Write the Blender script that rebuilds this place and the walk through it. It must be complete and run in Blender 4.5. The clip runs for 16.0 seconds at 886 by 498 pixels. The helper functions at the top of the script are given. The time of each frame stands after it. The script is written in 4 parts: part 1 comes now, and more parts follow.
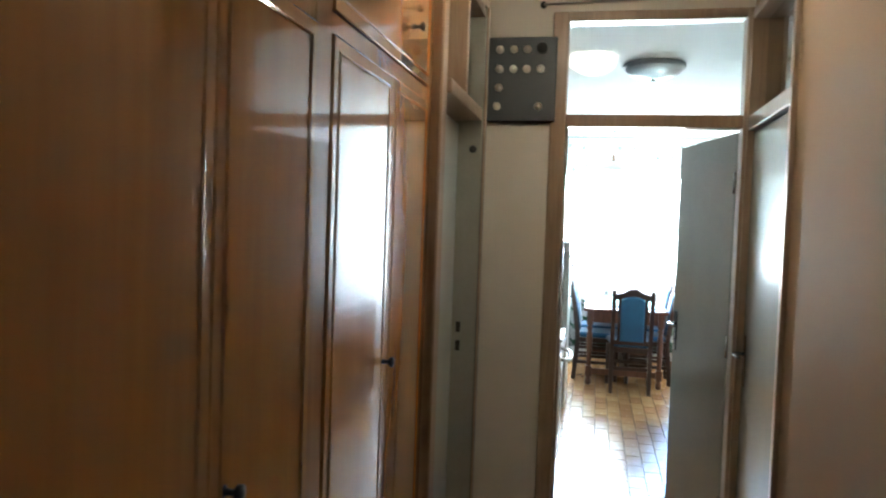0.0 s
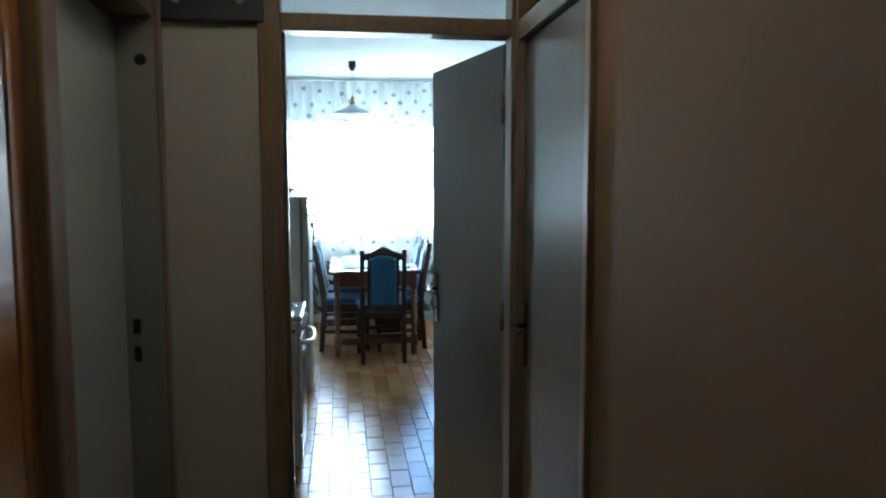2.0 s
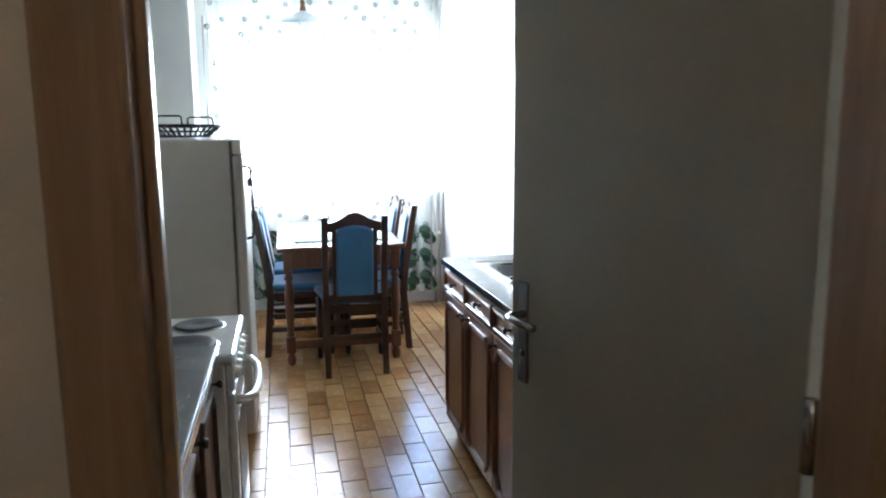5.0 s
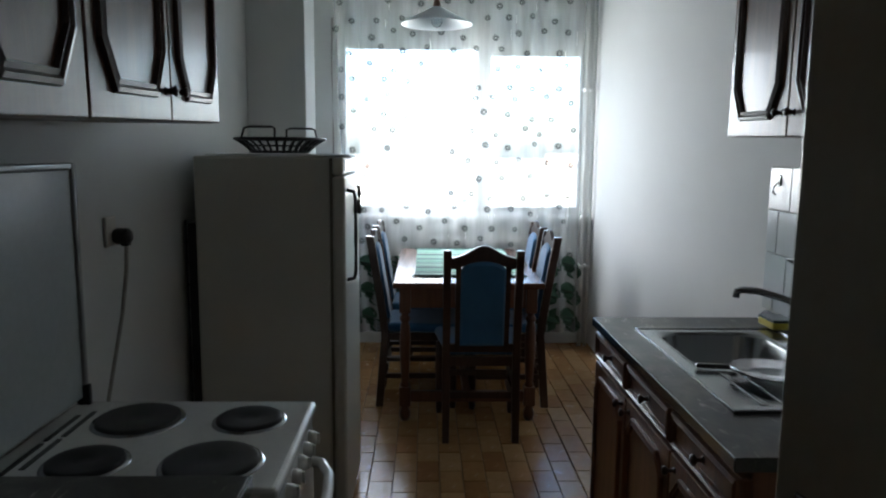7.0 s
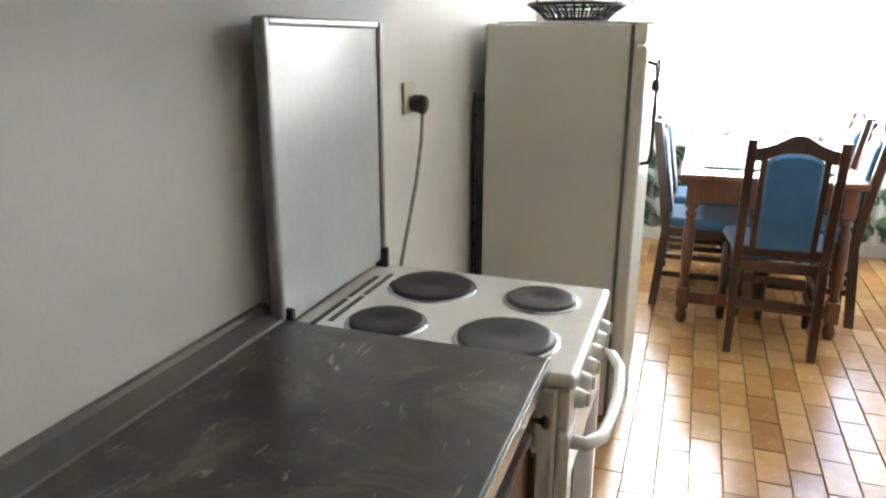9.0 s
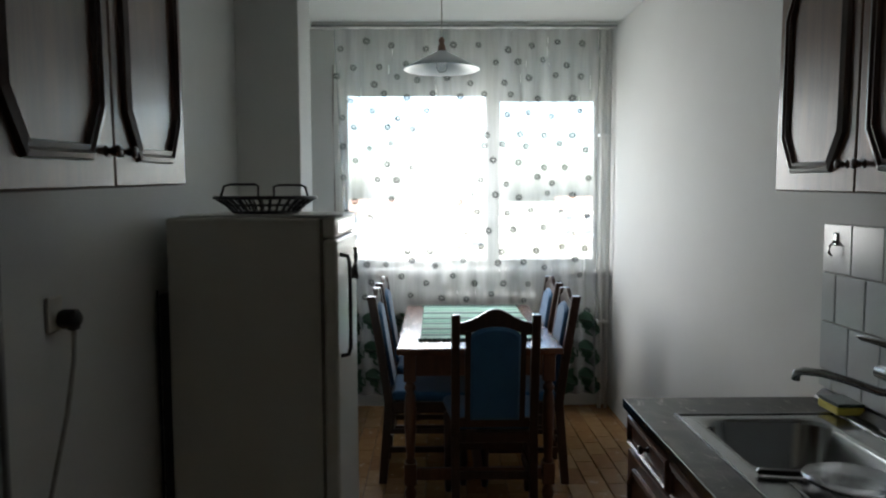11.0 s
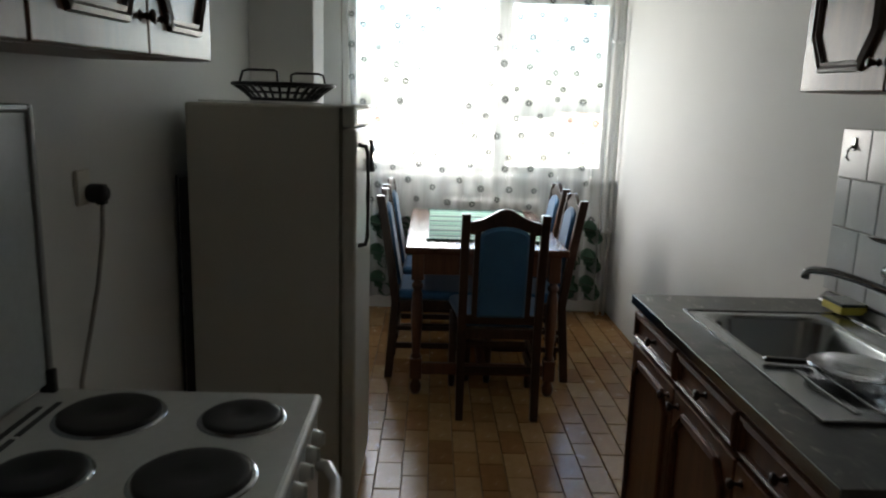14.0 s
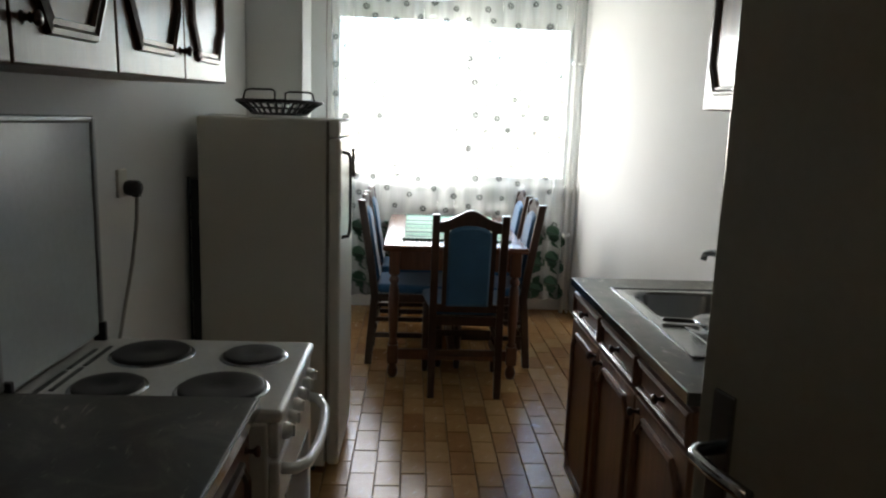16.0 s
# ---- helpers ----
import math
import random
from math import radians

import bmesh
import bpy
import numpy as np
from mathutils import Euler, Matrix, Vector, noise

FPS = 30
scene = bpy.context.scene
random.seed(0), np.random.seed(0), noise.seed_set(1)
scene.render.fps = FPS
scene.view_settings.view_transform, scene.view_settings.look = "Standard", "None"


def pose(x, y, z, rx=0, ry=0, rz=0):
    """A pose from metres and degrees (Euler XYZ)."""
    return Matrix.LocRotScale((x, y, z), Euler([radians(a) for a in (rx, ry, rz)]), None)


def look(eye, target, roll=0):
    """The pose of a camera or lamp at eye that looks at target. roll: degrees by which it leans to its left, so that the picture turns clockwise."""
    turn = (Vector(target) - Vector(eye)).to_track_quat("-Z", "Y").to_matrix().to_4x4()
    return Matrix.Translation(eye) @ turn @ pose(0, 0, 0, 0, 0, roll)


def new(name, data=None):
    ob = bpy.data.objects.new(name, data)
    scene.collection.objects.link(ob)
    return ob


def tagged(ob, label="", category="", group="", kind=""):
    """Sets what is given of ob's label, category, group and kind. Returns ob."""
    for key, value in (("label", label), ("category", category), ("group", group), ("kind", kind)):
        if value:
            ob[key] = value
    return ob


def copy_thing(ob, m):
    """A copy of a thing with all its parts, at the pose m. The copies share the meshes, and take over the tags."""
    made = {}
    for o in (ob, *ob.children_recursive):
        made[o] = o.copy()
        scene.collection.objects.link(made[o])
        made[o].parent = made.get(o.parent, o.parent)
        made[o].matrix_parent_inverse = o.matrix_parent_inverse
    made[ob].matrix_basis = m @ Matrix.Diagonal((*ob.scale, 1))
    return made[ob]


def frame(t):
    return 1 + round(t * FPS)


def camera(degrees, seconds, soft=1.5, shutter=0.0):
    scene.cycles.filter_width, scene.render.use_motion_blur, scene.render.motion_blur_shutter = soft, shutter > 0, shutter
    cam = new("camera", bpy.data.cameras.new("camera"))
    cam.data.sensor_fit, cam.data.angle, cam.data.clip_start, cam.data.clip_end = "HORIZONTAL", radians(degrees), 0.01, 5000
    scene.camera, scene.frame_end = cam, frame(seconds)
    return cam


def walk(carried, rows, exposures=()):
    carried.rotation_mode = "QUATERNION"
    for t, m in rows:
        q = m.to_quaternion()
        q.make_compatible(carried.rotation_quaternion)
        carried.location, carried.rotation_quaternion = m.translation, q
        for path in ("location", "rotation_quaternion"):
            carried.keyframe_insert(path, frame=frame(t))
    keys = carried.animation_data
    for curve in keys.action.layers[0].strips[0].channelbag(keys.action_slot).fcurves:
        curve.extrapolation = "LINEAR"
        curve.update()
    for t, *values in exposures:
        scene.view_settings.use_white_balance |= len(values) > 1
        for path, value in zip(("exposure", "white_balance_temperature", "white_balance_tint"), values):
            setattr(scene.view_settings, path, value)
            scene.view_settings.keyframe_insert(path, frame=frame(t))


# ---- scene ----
cam = camera(63.4, 16.0, soft=2.1, shutter=0.4)
PATH = [
    (0, (0.341, 0.411, 1.584), (-0.074, 2.366, 1.504), 2.0),
    (0.5, (0.397, 0.54, 1.562), (0.099, 2.514, 1.444), 1.3),
    (1, (0.424, 0.727, 1.55), (0.356, 2.717, 1.358), 1.3),
    (1.5, (0.371, 1.057, 1.573), (0.572, 3.044, 1.452), 0.1),
    (2, (0.371, 1.347, 1.541), (0.65, 3.319, 1.356), -0.1),
    (2.5, (0.366, 1.726, 1.543), (0.555, 3.712, 1.4), 1.2),
    (3, (0.346, 2.036, 1.525), (0.734, 3.988, 1.331), 0.3),
    (5.3, (0.287, 3.291, 1.429), (0.737, 5.207, 1.072), -0.8),
    (5.5, (0.278, 3.39, 1.432), (0.765, 5.29, 1.042), -0.6),
    (6, (0.324, 3.58, 1.437), (0.549, 5.541, 1.117), -1.4),
    (6.5, (0.411, 3.748, 1.448), (0.455, 5.728, 1.172), 0.4),
    (7, (0.426, 3.913, 1.456), (0.477, 5.894, 1.186), 0.5),
    (7.5, (0.375, 4.034, 1.468), (0.387, 6.018, 1.214), -0.2),
    (8, (0.339, 4.055, 1.428), (0.002, 5.992, 1.066), -0.8),
    (8.5, (0.325, 4.049, 1.377), (-0.228, 5.882, 0.8), -0.8),
    (9, (0.307, 4.053, 1.386), (-0.327, 5.864, 0.821), 0.2),
    (9.5, (0.322, 4.084, 1.487), (-0.167, 6.005, 1.218), 0.4),
    (10, (0.352, 4.112, 1.561), (0.099, 6.092, 1.427), 0.6),
    (10.2, (0.383, 4.104, 1.552), (0.247, 6.096, 1.443), -0.0),
    (12.3, (0.477, 4.657, 1.464), (0.567, 6.631, 1.155), -0.7),
    (12.5, (0.483, 4.687, 1.465), (0.577, 6.657, 1.132), -1.2),
    (13, (0.449, 4.644, 1.458), (0.533, 6.609, 1.099), -0.3),
    (13.5, (0.378, 4.466, 1.46), (0.418, 6.438, 1.127), 0.1),
    (14, (0.377, 4.209, 1.437), (0.415, 6.171, 1.051), 1.7),
    (14.5, (0.389, 4.029, 1.435), (0.421, 5.988, 1.037), 2.1),
    (15, (0.415, 3.857, 1.404), (0.307, 5.803, 0.955), 2.6),
    (15.5, (0.411, 3.814, 1.443), (0.414, 5.785, 1.101), 0.9),
    (16, (0.416, 3.751, 1.433), (0.503, 5.72, 1.089), 2.0),
]
EXPOSURES = [(0, 0.75, 5400, 0), (0.5, 0.4, 5000, 0), (1, -0.03, 4900, -2), (1.5, -0.65, 4850, -2), (2, -0.8, 4850, -2), (2.5, -1.3, 4850, -2), (3, -1.42, 4950, -2), (5.3, 0.0, 5650, 9), (5.6, -0.3, 5650, 9), (6, -1.33, 5650, 9), (6.5, -2.15, 5700, 9), (7, -2.5, 5900, 9), (7.5, -3.03, 5900, 9), (8, -2.7, 6400, 10), (8.5, -0.15, 6800, 12), (9, 0.8, 6800, 12), (9.5, -0.1, 6600, 10), (10, -1.6, 6100, 9), (12.3, -3.17, 6700, 10), (13, -3.17, 6700, 10), (13.5, -2.9, 6700, 10), (14, -2.6, 6700, 10), (14.5, -2.4, 6700, 10), (15, -1.7, 6700, 10), (15.5, -1.45, 6700, 10), (16, -1.95, 6700, 10)]
walk(cam, [(t, look(eye, target, roll)) for t, eye, target, roll in PATH], [(t, e + 5.5, k, n) for t, e, k, n in EXPOSURES])

# ---- light ----
world = bpy.data.worlds.new("sky")
scene.world = world
world.use_nodes = True
_nt = world.node_tree
_bg = _nt.nodes["Background"]
_sky = _nt.nodes.new("ShaderNodeTexSky")
_sky.sky_type = "NISHITA"
_sky.sun_disc = False
_sky.sun_elevation, _sky.sun_rotation = radians(48), radians(211)
_sky.dust_density = 3.0
_nt.links.new(_sky.outputs[0], _bg.inputs[0])
_bg.inputs[1].default_value = 0.15

sun = new("sun", bpy.data.lights.new("sun", "SUN"))
sun.data.energy, sun.data.angle, sun.data.color = 5.0, radians(0.5), (1.0, 0.95, 0.88)
sun.matrix_world = look((0, 0, 0), (0.45, 0.75, -1.0))

# added lamp in the window opening for the brighter sky, lifting the east wall
day = new("window_daylight_fill", bpy.data.lights.new("window_daylight_fill", "AREA"))
day.data.shape, day.data.size, day.data.size_y, day.data.spread = "RECTANGLE", 0.95, 1.10, radians(130)
day.data.energy, day.data.color = 3.3, (1.0, 0.98, 0.95)
day.matrix_world = look((0.33, 9.42, 1.62), (1.68, 8.05, 1.0))

HALL_LAMP = (0.28, 2.78, 2.55)

# ---- plan ----
XL, XR, YF = -0.46, 1.68, 9.28      # kitchen walls
YP0, YP1 = 3.80, 3.87               # partition with the kitchen door
H = 2.64                            # ceiling
HX0, HX1, HXW = -0.24, 0.985, -0.195             # hall faces
DX0, DX1 = 0.155, 0.98              # kitchen doorway
WX0, WX1, WZ0, WZ1 = -0.22, 1.625, 0.99, 2.51


# ---- materials ----
def nodes_of(name):
    m = bpy.data.materials.new(name)
    m.use_nodes = True
    nt = m.node_tree
    return m, nt, nt.nodes["Principled BSDF"]


def link(nt, a, b):
    nt.links.new(a, b)


def coords(nt, scale, stretch=(1, 1, 1)):
    tc = nt.nodes.new("ShaderNodeTexCoord")
    mp = nt.nodes.new("ShaderNodeMapping")
    mp.inputs["Scale"].default_value = [scale * k for k in stretch]
    link(nt, tc.outputs["Object"], mp.inputs[0])
    return mp.outputs[0]


def noise_tex(nt, vec, detail=4.0, scale=1.0, rough=0.6, dist=0.0):
    n = nt.nodes.new("ShaderNodeTexNoise")
    n.inputs["Scale"].default_value = scale
    n.inputs["Detail"].default_value = detail
    n.inputs["Roughness"].default_value = rough
    n.inputs["Distortion"].default_value = dist
    link(nt, vec, n.inputs["Vector"])
    return n.outputs["Fac"]


def ramp(nt, fac, stops):
    r = nt.nodes.new("ShaderNodeValToRGB")
    el = r.color_ramp.elements
    while len(el) < len(stops):
        el.new(0.5)
    for e, (p, c) in zip(el, stops):
        e.position, e.color = p, (*c, 1)
    link(nt, fac, r.inputs[0])
    return r.outputs[0]


def mixc(nt, a, b, fac, mode="MIX"):
    m = nt.nodes.new("ShaderNodeMix")
    m.data_type, m.blend_type = "RGBA", mode
    if isinstance(fac, float):
        m.inputs[0].default_value = fac
    else:
        link(nt, fac, m.inputs[0])
    for sock, v in ((m.inputs[6], a), (m.inputs[7], b)):
        if isinstance(v, tuple):
            sock.default_value = (*v, 1)
        else:
            link(nt, v, sock)
    return m.outputs[2]


def bump(nt, bsdf, height, strength, dist=0.002):
    b = nt.nodes.new("ShaderNodeBump")
    b.inputs["Strength"].default_value = strength
    b.inputs["Distance"].default_value = dist
    link(nt, height, b.inputs["Height"])
    link(nt, b.outputs[0], bsdf.inputs["Normal"])


def rough_range(nt, bsdf, fac, lo, hi):
    r = nt.nodes.new("ShaderNodeMapRange")
    r.inputs[3].default_value, r.inputs[4].default_value = lo, hi
    link(nt, fac, r.inputs[0])
    link(nt, r.outputs[0], bsdf.inputs["Roughness"])


def shade(c, k):
    return tuple(min(1.0, v * k) for v in c)


def paint(name, c, rough=0.6, wear=0.12, grain=180.0, relief=0.15, metal=0.0, big=1.6, coat=0.0):
    """Painted, plastic or metal surface: broad blotches, fine grain, light wear."""
    m, nt, b = nodes_of(name)
    v = coords(nt, 1.0)
    broad = noise_tex(nt, v, 5, big, 0.65)
    fine = noise_tex(nt, v, 3, grain)
    col = ramp(nt, broad, [(0.3, shade(c, 1 - wear)), (0.7, shade(c, 1 + wear * 0.5))])
    col = mixc(nt, col, ramp(nt, fine, [(0.35, shade(c, 0.9)), (0.65, shade(c, 1.06))]), 0.3)
    link(nt, col, b.inputs["Base Color"])
    rough_range(nt, b, broad, rough * 0.8, min(1.0, rough * 1.2))
    b.inputs["Metallic"].default_value = metal
    b.inputs["Coat Weight"].default_value = coat
    b.inputs["Coat Roughness"].default_value = 0.12
    bump(nt, b, fine, relief, 0.001)
    return m


def wood(name, dark, light, axis=2, rough=0.35, coat=0.3, scale=9.0, relief=0.2, coat_rough=0.1):
    """Grain running along one axis of the object."""
    m, nt, b = nodes_of(name)
    st = [1.0, 1.0, 1.0]
    st[axis] = 0.06
    v = coords(nt, scale, st)
    g = noise_tex(nt, v, 6, 3.0, 0.65, 1.2)
    fine = noise_tex(nt, v, 4, 22.0, 0.7)
    broad = noise_tex(nt, coords(nt, 1.0), 3, 1.3)
    col = ramp(nt, g, [(0.30, dark), (0.52, tuple((a + c) / 2 for a, c in zip(dark, light))), (0.72, light)])
    col = mixc(nt, col, ramp(nt, fine, [(0.3, dark), (0.7, light)]), 0.25)
    col = mixc(nt, col, ramp(nt, broad, [(0.3, (0.78, 0.76, 0.74)), (0.7, (1, 1, 1))]), 0.6, "MULTIPLY")
    link(nt, col, b.inputs["Base Color"])
    rough_range(nt, b, fine, rough * 0.75, rough * 1.25)
    b.inputs["Coat Weight"].default_value = coat
    b.inputs["Coat Roughness"].default_value = coat_rough
    bump(nt, b, fine, relief, 0.001)
    return m


def glaze(name, stops, mottle, rough=0.2, scale=14.0, spread=1.0):
    """Glazed tile: each piece its own tone, clouded glaze."""
    m, nt, b = nodes_of(name)
    info = nt.nodes.new("ShaderNodeObjectInfo")
    att = nt.nodes.new("ShaderNodeAttribute")
    att.attribute_name = "tone"
    add = nt.nodes.new("ShaderNodeMath")
    add.operation = "ADD"
    link(nt, info.outputs["Random"], add.inputs[0])
    link(nt, att.outputs["Fac"], add.inputs[1])
    frac = nt.nodes.new("ShaderNodeMath")
    frac.operation = "FRACT"
    link(nt, add.outputs[0], frac.inputs[0])
    base = ramp(nt, frac.outputs[0], stops)
    v = coords(nt, 1.0)
    cloud = noise_tex(nt, v, 5, scale, 0.7, 0.6)
    col = mixc(nt, base, ramp(nt, cloud, [(0.3, mottle), (0.7, (1.0, 1.0, 1.0))]), 0.55, "MULTIPLY")
    link(nt, col, b.inputs["Base Color"])
    rough_range(nt, b, cloud, rough * 0.6, rough * 1.7)
    bump(nt, b, cloud, 0.25, 0.0015)
    return m


def laminate(name):
    """Grey marbled worktop laminate with pale scratches and veins."""
    m, nt, b = nodes_of(name)
    v = coords(nt, 1.0)
    cloud = noise_tex(nt, v, 8, 6.5, 0.70, 0.7)
    vein = noise_tex(nt, coords(nt, 1.0, (3.0, 1.0, 1.0)), 6, 6.0, 0.6, 2.2)
    col = ramp(nt, cloud, [(0.30, (0.018, 0.018, 0.016)), (0.5, (0.052, 0.051, 0.045)), (0.72, (0.15, 0.142, 0.125))])
    col = mixc(nt, col, (0.36, 0.34, 0.30), ramp(nt, vein, [(0.60, (0, 0, 0)), (0.70, (0.75, 0.75, 0.75)), (0.76, (0, 0, 0))]))
    drift = noise_tex(nt, coords(nt, 1.0, (1.0, 0.45, 1.0)), 4, 4.0, 0.6, 1.5)
    col = mixc(nt, col, ramp(nt, drift, [(0.35, (0.55, 0.56, 0.54)), (0.65, (1.35, 1.32, 1.25))]), 0.8, "MULTIPLY")
    link(nt, col, b.inputs["Base Color"])
    rough_range(nt, b, cloud, 0.28, 0.48)
    bump(nt, b, vein, 0.08, 0.001)
    return m


def fabric(name, c, scale=420.0):
    m, nt, b = nodes_of(name)
    v = coords(nt, 1.0)
    weave = noise_tex(nt, v, 2, scale)
    broad = noise_tex(nt, v, 4, 7.0)
    col = ramp(nt, broad, [(0.3, shade(c, 0.78)), (0.7, shade(c, 1.12))])
    col = mixc(nt, col, ramp(nt, weave, [(0.35, shade(c, 0.7)), (0.65, shade(c, 1.2))]), 0.4)
    link(nt, col, b.inputs["Base Color"])
    b.inputs["Roughness"].default_value = 0.9
    b.inputs["Sheen Weight"].default_value = 0.35
    bump(nt, b, weave, 0.4, 0.001)
    return m


def sheer(name):
    """Thin net curtain: lets most light through."""
    m = bpy.data.materials.new(name)
    m.use_nodes = True
    nt = m.node_tree
    nt.nodes.remove(nt.nodes["Principled BSDF"])
    out = nt.nodes["Material Output"]
    tr = nt.nodes.new("ShaderNodeBsdfTransparent")
    tl = nt.nodes.new("ShaderNodeBsdfTranslucent")
    df = nt.nodes.new("ShaderNodeBsdfDiffuse")
    for n in (tl, df):
        n.inputs[0].default_value = (0.82, 0.84, 0.84, 1)
    a = nt.nodes.new("ShaderNodeMixShader")
    a.inputs[0].default_value = 0.5
    link(nt, tl.outputs[0], a.inputs[1])
    link(nt, df.outputs[0], a.inputs[2])
    mx = nt.nodes.new("ShaderNodeMixShader")
    w = noise_tex(nt, coords(nt, 1.0, (1, 1, 0.08)), 3, 26.0)
    r = nt.nodes.new("ShaderNodeMapRange")
    r.inputs[3].default_value, r.inputs[4].default_value = 0.22, 0.42
    link(nt, w, r.inputs[0])
    link(nt, r.outputs[0], mx.inputs[0])
    link(nt, tr.outputs[0], mx.inputs[1])
    link(nt, a.outputs[0], mx.inputs[2])
    link(nt, mx.outputs[0], out.inputs[0])
    return m


def glass(name, c=(0.97, 0.99, 0.98), rough=0.0):
    m, nt, b = nodes_of(name)
    b.inputs["Base Color"].default_value = (*c, 1)
    b.inputs["Transmission Weight"].default_value = 1.0
    b.inputs["Roughness"].default_value = rough
    b.inputs["IOR"].default_value = 1.45
    return m


def glow(name, c, power):
    m, nt, b = nodes_of(name)
    b.inputs["Base Color"].default_value = (*c, 1)
    b.inputs["Emission Color"].default_value = (*c, 1)
    b.inputs["Emission Strength"].default_value = power
    b.inputs["Roughness"].default_value = 0.3
    return m


PLASTER = paint("wall_paint", (0.64, 0.645, 0.63), 0.75, 0.07, 240, 0.22, big=1.1)
HALLPAINT = paint("hall_wall_paint", (0.62, 0.56, 0.48), 0.6, 0.10, 200, 0.22, big=1.2)
HALLBROWN = paint("hall_brown_paint", (0.33, 0.222, 0.122), 0.7, 0.12, 150, 0.25, big=1.4)
CEIL = paint("ceiling_paint", (0.74, 0.75, 0.74), 0.8, 0.05, 200, 0.15)
DOORPAINT = paint("door_paint", (0.32, 0.31, 0.265), 0.24, 0.12, 60, 0.10, coat=0.25)
SIDEPAINT = paint("side_door_paint", (0.70, 0.74, 0.74), 0.25, 0.06, 90, 0.05, coat=0.3)
FRAMEWOOD = wood("frame_varnish", (0.25, 0.165, 0.105), (0.40, 0.275, 0.185), 2, 0.3, 0.3)
VARNISH = wood("wardrobe_varnish", (0.48, 0.195, 0.043), (0.58, 0.262, 0.065), 2, 0.13, 1.0, 2.5, 0.015, 0.025)
VARNISH_EDGE = wood("wardrobe_edge", (0.36, 0.15, 0.042), (0.46, 0.215, 0.068), 2, 0.2, 0.9, 4.0, 0.05, 0.06)
CABWOOD = wood("cabinet_wood", (0.066, 0.025, 0.012), (0.155, 0.062, 0.03), 2, 0.34, 0.22, 9.0, 0.3)
BASEWOOD = wood("base_cabinet_wood", (0.10, 0.038, 0.017), (0.235, 0.098, 0.046), 2, 0.38, 0.2, 9.0, 0.3)
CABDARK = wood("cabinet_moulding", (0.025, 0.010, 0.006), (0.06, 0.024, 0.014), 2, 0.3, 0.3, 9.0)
CABEDGE = paint("cabinet_side", (0.30, 0.26, 0.23), 0.5, 0.1)
CHAIRWOOD = wood("chair_wood", (0.022, 0.009, 0.006), (0.060, 0.025, 0.015), 2, 0.3, 0.35, 10)
TABLEWOOD = wood("table_wood", (0.085, 0.034, 0.018), (0.19, 0.082, 0.045), 1, 0.26, 0.4, 8)
LEGWOOD = wood("leg_wood", (0.075, 0.028, 0.014), (0.17, 0.07, 0.036), 2, 0.3, 0.3, 8)
BLUE = fabric("blue_upholstery", (0.026, 0.115, 0.245))
ENAMEL = paint("white_enamel", (0.74, 0.75, 0.73), 0.22, 0.05, 60, 0.03, coat=0.3)
LIDPAINT = paint("lid_enamel", (0.50, 0.55, 0.57), 0.25, 0.06, 60, 0.03, coat=0.3)
FRIDGE = paint("fridge_enamel", (0.52, 0.505, 0.445), 0.34, 0.08, 160, 0.1)
IRON = paint("hotplate_iron", (0.018, 0.018, 0.019), 0.55, 0.25, 120, 0.3)
BLACK = paint("black_plastic", (0.012, 0.012, 0.013), 0.4, 0.2, 120, 0.1)
CHROME = paint("chrome", (0.40, 0.41, 0.42), 0.18, 0.05, 60, 0.02, metal=1.0)
STEEL = paint("brushed_steel", (0.33, 0.34, 0.34), 0.22, 0.10, 90, 0.08, metal=1.0)
GREYMETAL = paint("grey_lid_rim", (0.30, 0.31, 0.31), 0.35, 0.15, 80, 0.1, metal=0.5)
WHITEMETAL = paint("radiator_paint", (0.78, 0.78, 0.76), 0.35, 0.06)
SHADEPAINT = paint("lamp_shade", (0.36, 0.42, 0.46), 0.3, 0.08)
WINPAINT = paint("window_paint", (0.74, 0.75, 0.73), 0.4, 0.08)
SLAT = paint("shutter_slat", (0.62, 0.62, 0.58), 0.5, 0.1)
PLASTIC = paint("cream_plastic", (0.66, 0.63, 0.56), 0.4, 0.06)
CORDGREY = paint("grey_cable", (0.36, 0.34, 0.31), 0.5, 0.1)
SEAL = paint("door_seal", (0.16, 0.145, 0.12), 0.6, 0.2)
SLATE = paint("fuse_board", (0.055, 0.062, 0.068), 0.45, 0.2, 60, 0.2)
GREEN = fabric("runner_green", (0.07, 0.36, 0.24))
GREENPALE = fabric("runner_pale", (0.36, 0.60, 0.50))
GREENDARK = fabric("runner_dark", (0.015, 0.07, 0.06))
PRINT = fabric("printed_flower", (0.055, 0.06, 0.06))
LEAFPRINT = fabric("printed_leaf", (0.02, 0.065, 0.035))
SPONGE_Y = fabric("sponge_yellow", (0.62, 0.50, 0.05), 260)
SPONGE_G = fabric("sponge_scourer", (0.02, 0.045, 0.03), 260)
NET = sheer("curtain_net")
PANE = glass("window_glass")
CLEAR = glass("clear_glass", (0.95, 0.97, 0.96), 0.02)
TEA = paint("red_tea", (0.30, 0.022, 0.012), 0.08, 0.2, 60, 0.02, coat=0.5)
AMBER = paint("amber_tea", (0.34, 0.14, 0.03), 0.08, 0.2, 60, 0.02, coat=0.5)
FROST = glass("frosted_glass", (0.92, 0.95, 0.95), 0.25)
LAMPGLOW = glow("warm_lamp_glass", (1.0, 0.76, 0.50), 0.44)
